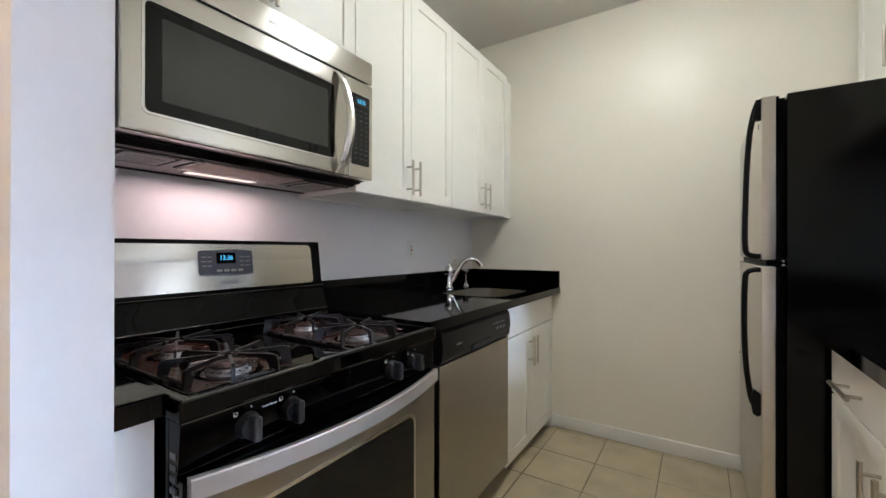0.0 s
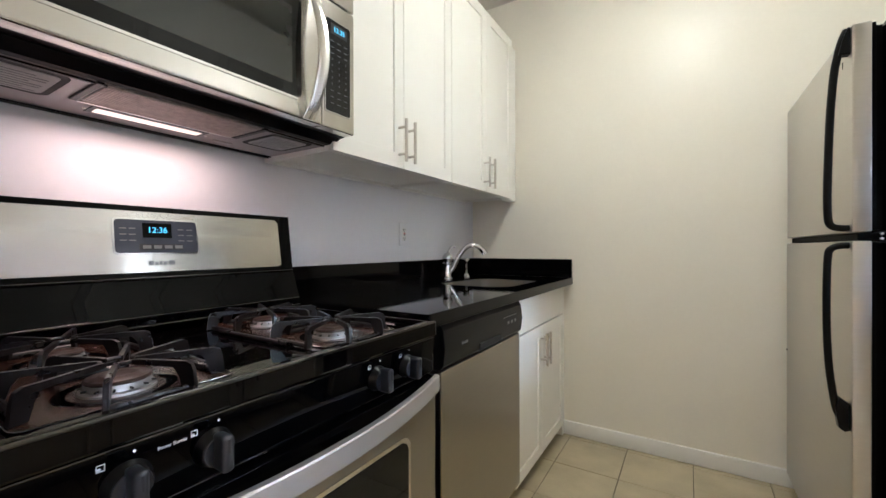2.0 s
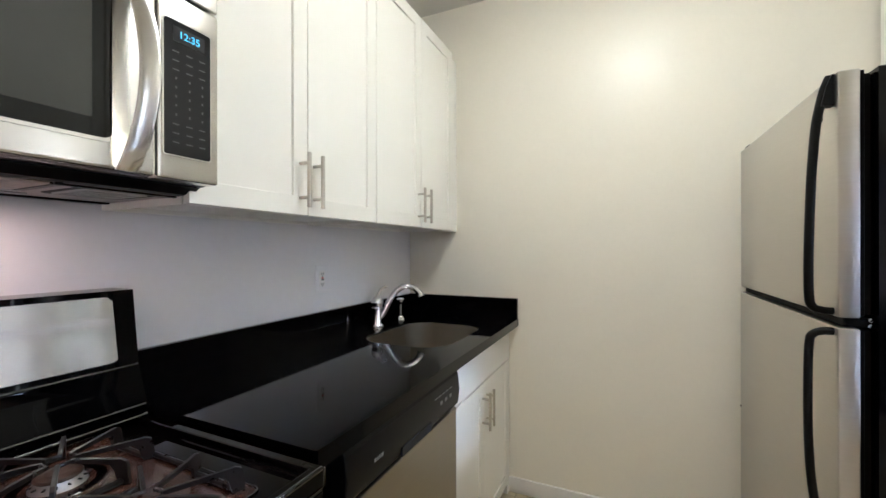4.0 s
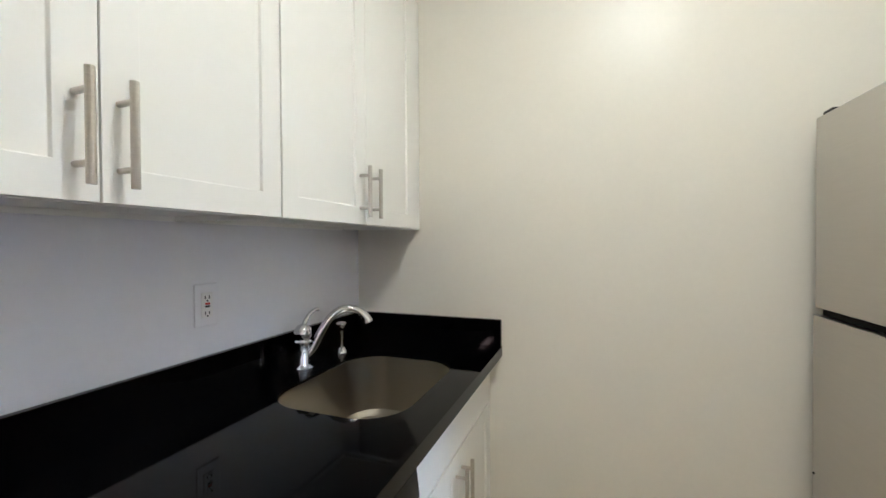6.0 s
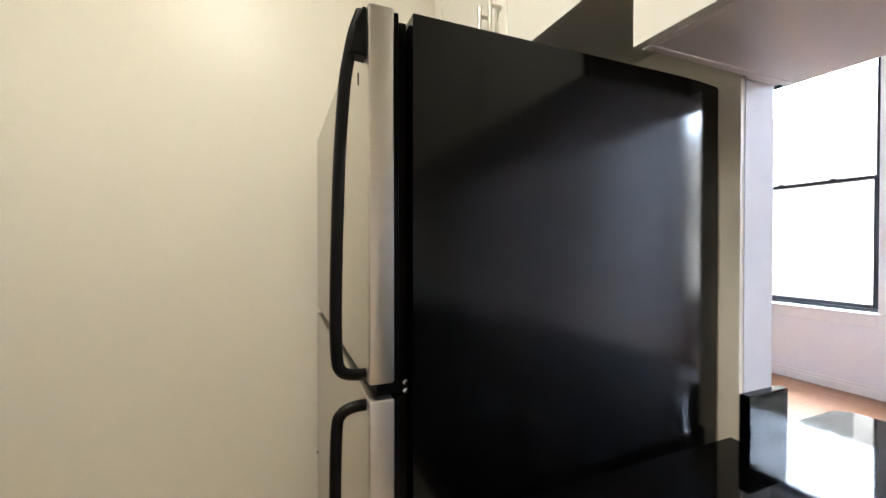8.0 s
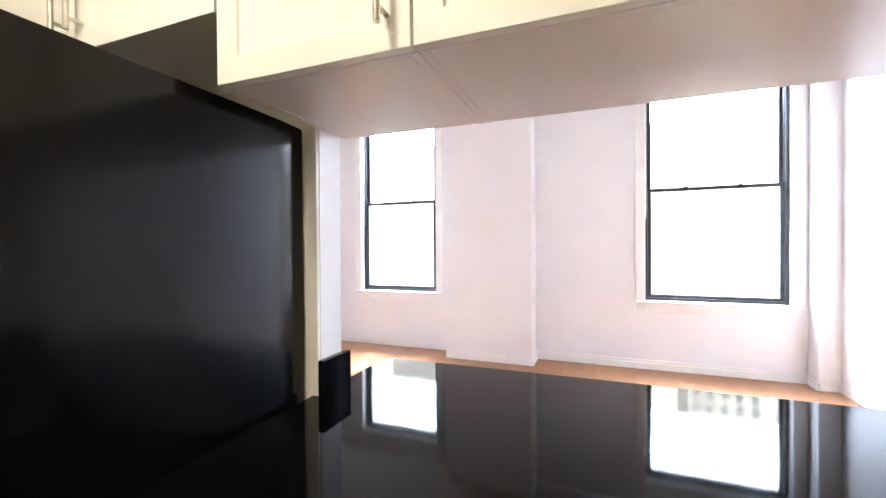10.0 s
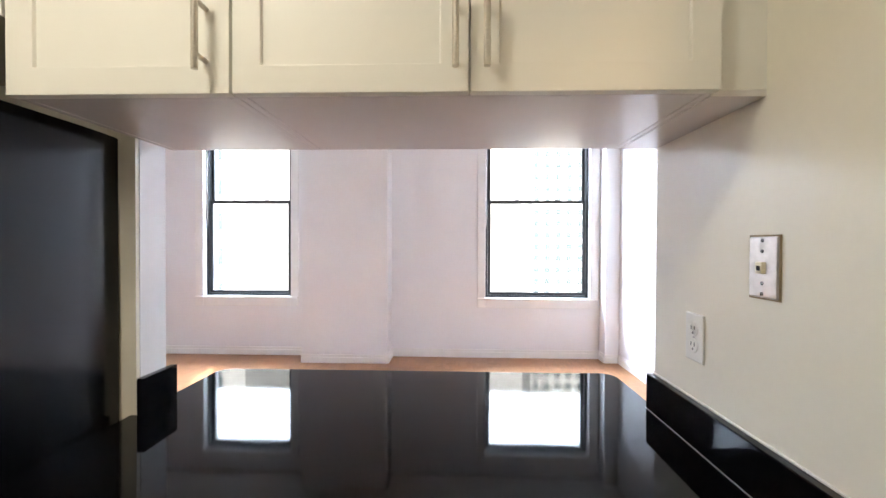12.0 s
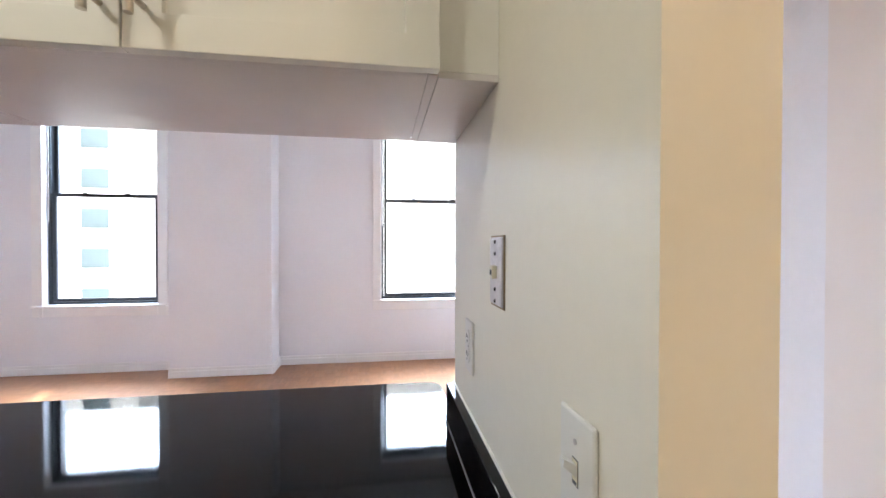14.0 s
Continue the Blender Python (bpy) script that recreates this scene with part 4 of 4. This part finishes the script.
mc = part("control_side", b, STEELH, mw, "stainless control side")
part("keypad_trim", prism(B(), rounded(0.760, 1.452, 0.853, 1.706, 0.006), "x", 0.3995, 0.4018), POLISH, mc)
kp = part("keypad", prism(B(), rounded(0.763, 1.455, 0.850, 1.703, 0.005), "x", 0.4010, 0.4030), KEYPAD, mc, "black touch keypad")
part("clock_display", box(B(), 0.4028, 0.778, 1.665, 0.4036, 0.838, 1.693), DARK, kp, smooth=False)
lettering("clock_digits", "12:35", 0.0185, on_east(0.4042, 0.808, 1.679), CYAN, kp)
for r_ in range(11):
    for c_ in range(3):
        yy, zz = 0.777 + 0.025 * c_, 1.645 - 0.0168 * r_
        short = 3 <= r_ <= 7
        part("key_print", box(B(), 0.4029, yy + (0.005 if short else 0), zz, 0.4034, yy + (0.008 if short else 0.012), zz + (0.0045 if short else 0.0022)), KEYP, kp, smooth=False)
# underside
un = part("underside", box(B(), 0.014, Y0 + 0.006, 1.369, 0.2995, Y1 - 0.010, 1.3755, 0.002, 1), MWUNDER, mw, "grey steel underside")
un.location.z = 0.0225
for a, c in ((0.165, 0.275), (0.703, 0.813)):
    part("panel_groove", prism(B(), rounded(0.125, a - 0.012, 0.285, c + 0.012, 0.02), "z", 1.3680, 1.3688), DARK, un)
    part("access_panel", prism(B(), rounded(0.140, a, 0.270, c, 0.012), "z", 1.3668, 1.3684), PALE, un, "pale printed panel")
    for i in range(8):
        part("print_bar", box(B(), 0.148 + 0.014 * i, a + 0.010, 1.3662, 0.152 + 0.014 * i, c - 0.010 - 0.02 * (i % 3 == 1), 1.3669), PRINTG, un, smooth=False)
fl = part("grease_filter", box(B(), 0.165, 0.330, 1.3655, 0.300, 0.645, 1.3685, 0.001, 1), MESHF, un, "wire mesh grease filter")
part("filter_frame", prism(B(), [(0.158, 0.324), (0.165, 0.324), (0.165, 0.651), (0.158, 0.651)], "z", 1.364, 1.3688), POLISH, un)
for i in range(60):
    part("mesh_wire", box(B(), 0.166, 0.333 + 0.0052 * i, 1.3642, 0.299, 0.3352 + 0.0052 * i, 1.3656), MESHF, fl, smooth=False)
part("lamp_cover", box(B(), 0.088, 0.355, 1.3662, 0.146, 0.595, 1.3686, 0.001, 1), BLACKP, un)
part("lamp_lens", box(B(), 0.100, 0.366, 1.3650, 0.132, 0.584, 1.3664), LENS, un, "lit cooktop lamp lens")

for a, c, x0, x1 in ((Y0 + 0.006, Y1 - 0.006, 0.016, 0.026), (Y0 + 0.006, Y1 - 0.006, 0.032, 0.037), (Y0 + 0.02, Y1 - 0.02, 0.290, 0.2985)):
    part("edge_strip", box(B(), x0, a, 1.3655, x1, c, 1.3695, 0.001, 1), BLACKP, un, "black edge strip")
for a in (0.318, 0.655):
    part("filter_clip", box(B(), 0.160, a - 0.006, 1.3645, 0.305, a + 0.006, 1.3695, 0.001, 1), BLACKP, un)
for a in (0.348, 0.602):
    part("screw", lathe(B(), (0.117, a, 1.3662), [(0.0038, 0.0), (0.003, 0.002)], 10, (0, 0, -1)), POLISH, un)
part("rating_label", box(B(), 0.070, 0.640, 1.3666, 0.090, 0.690, 1.3692), PALE, un, "small pale label", smooth=False)
part("vent_rib", tube(B(), [(0.3475, Y0 + 0.012, 1.4080), (0.3475, YC, 1.4080), (0.3475, Y1 - 0.012, 1.4080)], 0.0018, 8), BLACKP, mw)

# ---------------------------------------------------------------- sink and faucet
sk = thing("sink", (0.37, 1.87, 0.70), "undermounted stainless steel kitchen sink bowl", "sink")


def bowl(bm):
    prof = [(-0.0020, 0.9075), (-0.0030, 0.9075), (-0.0032, 0.900), (-0.0035, 0.860), (-0.008, 0.760), (-0.018, 0.722), (-0.036, 0.706), (-0.07, 0.702)]
    rings = []
    for off, (g_, z) in [(0, p) for p in prof] + [(1, p) for p in reversed(prof)]:
        g2, z2 = (g_ + 0.0015, z - 0.0015) if off else (g_, z)
        r_ = max(0.12 + g2, 0.02)
        ol = rounded(0.172 - g2, 1.622 - g2, 0.555 + g2, 2.125 + g2, r_, 20)
        rings.append([bm.verts.new((x, y, z2)) for x, y in ol])
    for a, c in zip(rings, rings[1:]):
        for i in range(len(a)):
            bm.faces.new((a[i], a[(i + 1) % len(a)], c[(i + 1) % len(a)], c[i]))
    mid = len(prof)
    a, c = rings[-1], rings[0]
    for i in range(len(a)):
        bm.faces.new((a[i], a[(i + 1) % len(a)], c[(i + 1) % len(a)], c[i]))
    bm.faces.new(rings[mid - 1])
    bm.faces.new(rings[mid][::-1])
    return bm


bw = bowl(B())
part("bowl", bw, SINKM, sk, "brushed stainless bowl")
part("drain", lathe(B(), (0.37, 1.87, 0.7022), [(0.045, 0.0), (0.044, 0.003), (0.034, 0.004), (0.030, 0.001)]), CHROME, sk, "chrome drain")

fc = thing("faucet", (0.098, 1.890, CT), "chrome single-lever kitchen faucet", "faucet")
part("column", lathe(B(), (0.098, 1.890, CT + 0.0005), [(0.031, 0), (0.031, 0.005), (0.024, 0.010), (0.0205, 0.016), (0.0200, 0.080), (0.026, 0.084), (0.026, 0.089), (0.0205, 0.093), (0.0270, 0.101), (0.0290, 0.114), (0.0265, 0.128), (0.018, 0.140), (0.005, 0.145)]), CHROME, fc)
sp = bez([(0.103, 1.897, CT + 0.036), (0.118, 1.914, CT + 0.062), (0.142, 1.934, CT + 0.122), (0.165, 1.954, CT + 0.164), (0.195, 1.974, CT + 0.186), (0.230, 2.000, CT + 0.180), (0.254, 2.014, CT + 0.156), (0.262, 2.018, CT + 0.138)], 6)
rr = [0.0125 + 0.0065 * max(0.0, (i / (len(sp) - 1) - 0.72) / 0.28) + 0.002 * (1 - i / (len(sp) - 1)) for i in range(len(sp))]
part("spout", tube(B(), sp, rr, 18), CHROME, fc, "curved chrome spout")
part("lever", tube(B(), bez([(0.098, 1.892, CT + 0.128), (0.096, 1.905, CT + 0.152), (0.094, 1.930, CT + 0.172), (0.092, 1.958, CT + 0.180), (0.091, 1.978, CT + 0.180)], 5), [0.0075] * 6 + [0.006] * 10 + [0.0072] * 5, 12, 0.7), CHROME, fc, "thin chrome lever")
sy = thing("side_sprayer", (0.100, 2.100, CT), "chrome and black side sprayer beside the faucet", "sprayer")
part("base", lathe(B(), (0.100, 2.100, CT + 0.0005), [(0.024, 0), (0.023, 0.004), (0.016, 0.014), (0.0125, 0.020)]), CHROME, sy)
part("grip", lathe(B(), (0.100, 2.100, CT + 0.0212), [(0.0105, 0), (0.009, 0.02), (0.011, 0.045), (0.012, 0.06)]), CHROME, sy)
part("head", lathe(B(), (0.100, 2.100, CT + 0.082), [(0.0125, 0), (0.017, 0.008), (0.021, 0.018), (0.019, 0.027), (0.010, 0.031)]), CHROME, sy)


# ---------------------------------------------------------------- plates on the walls
def plate(name, label, category, centre, normal, mat):
    """A 70 x 115 mm wall plate; the function returned maps (across, up, out) to the room."""
    c, n = Vector(centre), Vector(normal)
    side = Vector((0, 0, 1)).cross(n)
    t = thing(name, centre, label, category)

    def block(u0, v0, u1, v1, o0, o1, bevel=0.0):
        b = box(B(), u0, v0, o0, u1, v1, o1, bevel, 2)
        m = Matrix((side, Vector((0, 0, 1)), n)).transposed().to_4x4()
        bmesh.ops.transform(b, matrix=Matrix.Translation(c) @ m, verts=b.verts[:])
        return b

    def disc(u, v, r_, o0, o1):
        b = cyl(B(), (u, v, o0), (u, v, o1), r_, seg=14)
        m = Matrix((side, Vector((0, 0, 1)), n)).transposed().to_4x4()
        bmesh.ops.transform(b, matrix=Matrix.Translation(c) @ m, verts=b.verts[:])
        return b
    part("cover", block(-0.035, -0.0575, 0.035, 0.0575, 0.0004, 0.006, 0.003), mat, t)
    return t, block, disc


t, blk, dsc = plate("outlet", "white outlet with red reset button in a painted plate", "outlet", (0.0, 1.621, 1.156), (1, 0, 0), LIVING)
part("receptacle", blk(-0.0165, -0.033, 0.0165, 0.033, 0.0055, 0.0085, 0.0015), PLATEW, t)
for v in (-0.021, 0.021):
    for u in (-0.0065, 0.0055):
        part("slot", blk(u - 0.0012, v - 0.0045, u + 0.0014, v + 0.0045, 0.0082, 0.0090), DARK, t)
    part("slot", dsc(0, v - 0.0095 if v > 0 else v - 0.0085, 0.0026, 0.0082, 0.0090), DARK, t)
part("reset_button", blk(-0.007, 0.0008, 0.007, 0.0062, 0.0083, 0.0100, 0.0008), RED, t, "red reset button")
part("test_button", blk(-0.007, -0.0064, 0.007, -0.001, 0.0083, 0.0100, 0.0008), DARK, t, "black test button")

t, blk, dsc = plate("outlet", "white duplex electrical outlet on the painted wall", "outlet", (2.275, 0.0, 1.167), (0, 1, 0), PLATEW)
for v in (-0.0195, 0.0195):
    part("receptacle", dsc(0, v, 0.0172, 0.0055, 0.0085), PLATEW, t)
    for u in (-0.0065, 0.0065):
        part("slot", blk(u - 0.0012, v - 0.001, u + 0.0012, v + 0.008, 0.0082, 0.0090), DARK, t)
    part("slot", dsc(0, v - 0.0085, 0.0027, 0.0082, 0.0090), DARK, t)
part("screw", dsc(0, 0, 0.0032, 0.0055, 0.0072), STEELP, t)

t, blk, dsc = plate("phone_plate", "worn steel telephone jack plate on the painted wall", "wall plate", (2.064, 0.0, 1.347), (0, 1, 0), STEELP)
part("rim", blk(-0.0365, -0.0605, 0.0375, 0.0605, 0.0002, 0.0030), material("old_paint_edge", (0.30, 0.22, 0.13), 0.6, var=0.2, scale=40), t)
part("jack", blk(-0.008, -0.012, 0.008, 0.010, 0.0055, 0.014, 0.0012), PLATEI, t, "ivory phone jack")
part("jack_hole", blk(-0.0045, -0.006, 0.0045, 0.003, 0.0138, 0.0146), DARK, t)
for v in (-0.050, -0.030, 0.030, 0.050):
    part("screw", lathe(B(), (2.064, 0.0055, 1.347 + v), [(0.0034, 0), (0.0034, 0.002), (0.002, 0.003)], 14, (0, 1, 0)), LOGO, t)

t, blk, dsc = plate("light_switch", "cream toggle light switch on the painted wall", "light switch", (1.780, 0.0, 1.167), (0, 1, 0), PLATEW)
part("slot_frame", blk(-0.0062, -0.0135, 0.0062, 0.0135, 0.0055, 0.0063), KEYP, t, "dark slot edge")
part("toggle_slot", blk(-0.0048, -0.0120, 0.0048, 0.0120, 0.0058, 0.0068), PLATEI, t)
part("slot_shadow_gap", blk(-0.0040, -0.0112, 0.0040, -0.0088, 0.0060, 0.0073), KEYP, t)
tg = B()
prism(tg, [(0.004, -0.006), (0.004, 0.007), (0.020, 0.016), (0.021, 0.009)], "x", 1.780 - 0.0045, 1.780 + 0.0045)
for v_ in tg.verts:
    v_.co.y, v_.co.z = v_.co.y, v_.co.z + 1.167
part("toggle", tg, PLATEW, t, "cream toggle")
for v in (-0.030, 0.030):
    part("screw", dsc(0, v, 0.0030, 0.0055, 0.0070), PLATEW if v < 0 else STEELP, t)

# ---------------------------------------------------------------- outside the windows
solid("ground", box(B(), -600, -600, -32.5, 900, 600, -32), GROUND, "pale hazy city ground far below", "ground")


def tower(label, x, y0, y1, z1, cols, rows, wz, ww, wh, pitch_z):
    t = thing("apartment_building", (x + 6, (y0 + y1) / 2, -32), label, "building")
    part("wall", box(B(), x, y0, -32, x + 12, y1, z1), FACADE, t, "pale sunlit facade", smooth=False)
    part("roof", box(B(), x - 0.3, y0 - 0.3, z1, x + 12.3, y1 + 0.3, z1 + 0.8), FACADE, t, smooth=False)
    me = None
    for c_ in range(cols):
        for r_ in range(rows):
            y = y0 + (y1 - y0) * (c_ + 0.5) / cols
            z = wz + r_ * pitch_z
            if me is None:
                first = part("window", box(B(), x - 0.06, y - ww / 2, z - wh / 2, x - 0.004, y + ww / 2, z + wh / 2), FGLASS, t, smooth=False)
                me, ya, za = first.data, y, z
            else:
                o = new("window", me)
                o.parent = t
                o.location = (0, y - ya, z - za)


tower("pale apartment building with a column of windows", 36.0, 19.2, 37.2, 34.0, 3, 13, -9.0, 1.9, 1.5, 3.1)
tower("pale distant apartment tower with small windows", 105.0, -33.0, -19.0, 62.0, 5, 24, -14.0, 1.3, 1.5, 3.0)

# no real building: a bright block that stands in for white haze
tower("plain pale block added as a white haze backdrop behind the towers", 150.0, -95.0, 95.0, 75.0, 0, 0, 0, 1, 1, 1)

# ---------------------------------------------------------------- floors
kf = solid("floor", box(B(), -1.02, LS - 0.12, -0.05, PE, L + 0.12, -0.0060), GROUT, "beige ceramic tile floor with grey grout", "floor")
lf = solid("floor_living", box(B(), PE, LS - 0.12, -0.05, WX + 0.30, LN + 0.12, -0.0060), SUBFLOOR, "honey-coloured oak mosaic parquet floor", "floor")
P, G = 0.300, 0.0035


def tile_mesh(w_, h_):
    b = box(B(), -w_ / 2, -h_ / 2, -0.0058, w_ / 2, h_ / 2, 0.0, 0.0016, 1)
    me = bpy.data.meshes.new("tile")
    b.to_mesh(me)
    b.free()
    me.materials.append(TILE)
    return me


cache = {}
ix = range(-7, 6)
for i in ix:
    for j in range(-12, 3):
        x0, x1 = max(0.94 + P * i, -0.90), min(0.94 + P * (i + 1), PE)
        y0, y1 = max(2.04 + P * j, LS), min(2.04 + P * (j + 1), L)
        if x1 - x0 < 0.02 or y1 - y0 < 0.02:
            continue
        w_, h_ = round(x1 - x0 - G, 4), round(y1 - y0 - G, 4)
        if (w_, h_) not in cache:
            cache[(w_, h_)] = tile_mesh(w_, h_)
        o = new("tile", cache[(w_, h_)])
        o.parent = kf
        o.location = ((x0 + x1) / 2, (y0 + y1) / 2, random.uniform(-0.0006, 0.0))
        o.rotation_euler = (random.uniform(-0.0008, 0.0008), random.uniform(-0.0008, 0.0008), 0)

S, FN = 0.12, 5
fw = S / FN


def finger_mesh(along_x):
    a, c = (S - 0.0005, fw - 0.0005) if along_x else (fw - 0.0005, S - 0.0005)
    b = box(B(), -a / 2, -c / 2, -0.0058, a / 2, c / 2, 0.0, 0.0005, 1)
    me = bpy.data.meshes.new("parquet_finger")
    b.to_mesh(me)
    b.free()
    me.materials.append(OAKS)
    return me


meshes = (finger_mesh(False), finger_mesh(True))
verts, faces, made = [], [], 0
for i in range(int((WX - PE) / S) + 1):
    for j in range(int((LN - LS) / S) + 1):
        x0, y0 = PE + i * S, LS + j * S
        along = (i + j) % 2
        for k in range(FN):
            cx, cy = (x0 + S / 2, y0 + (k + 0.5) * fw) if along else (x0 + (k + 0.5) * fw, y0 + S / 2)
            hx, hy = (S / 2, fw / 2) if along else (fw / 2, S / 2)
            if cx + hx > WX + 0.02 or cy + hy > LN + 0.02:
                continue
            if 5.70 < cx < 5.95 and -0.6 < cy < 1.9 and made < 300:
                o = new("parquet_finger", meshes[along])
                o.parent = lf
                o.location = (cx, cy, random.uniform(-0.0001, 0.0))
                made += 1
                continue
            z, n0 = random.uniform(-0.0001, 0.0), len(verts)
            hx, hy = hx - 0.00025, hy - 0.00025
            for zz in (z, -0.0058):
                verts += [(cx - hx, cy - hy, zz), (cx + hx, cy - hy, zz), (cx + hx, cy + hy, zz), (cx - hx, cy + hy, zz)]
            faces += [(n0, n0 + 1, n0 + 2, n0 + 3)] + [(n0 + q, n0 + 4 + q, n0 + 4 + (q + 1) % 4, n0 + (q + 1) % 4) for q in range(4)]
me = bpy.data.meshes.new("parquet_fingers")
me.from_pydata(verts, [], faces)
me.materials.append(OAKJ)
o = tagged(new("parquet_fingers", me), kind="stuff")
o.parent = lf
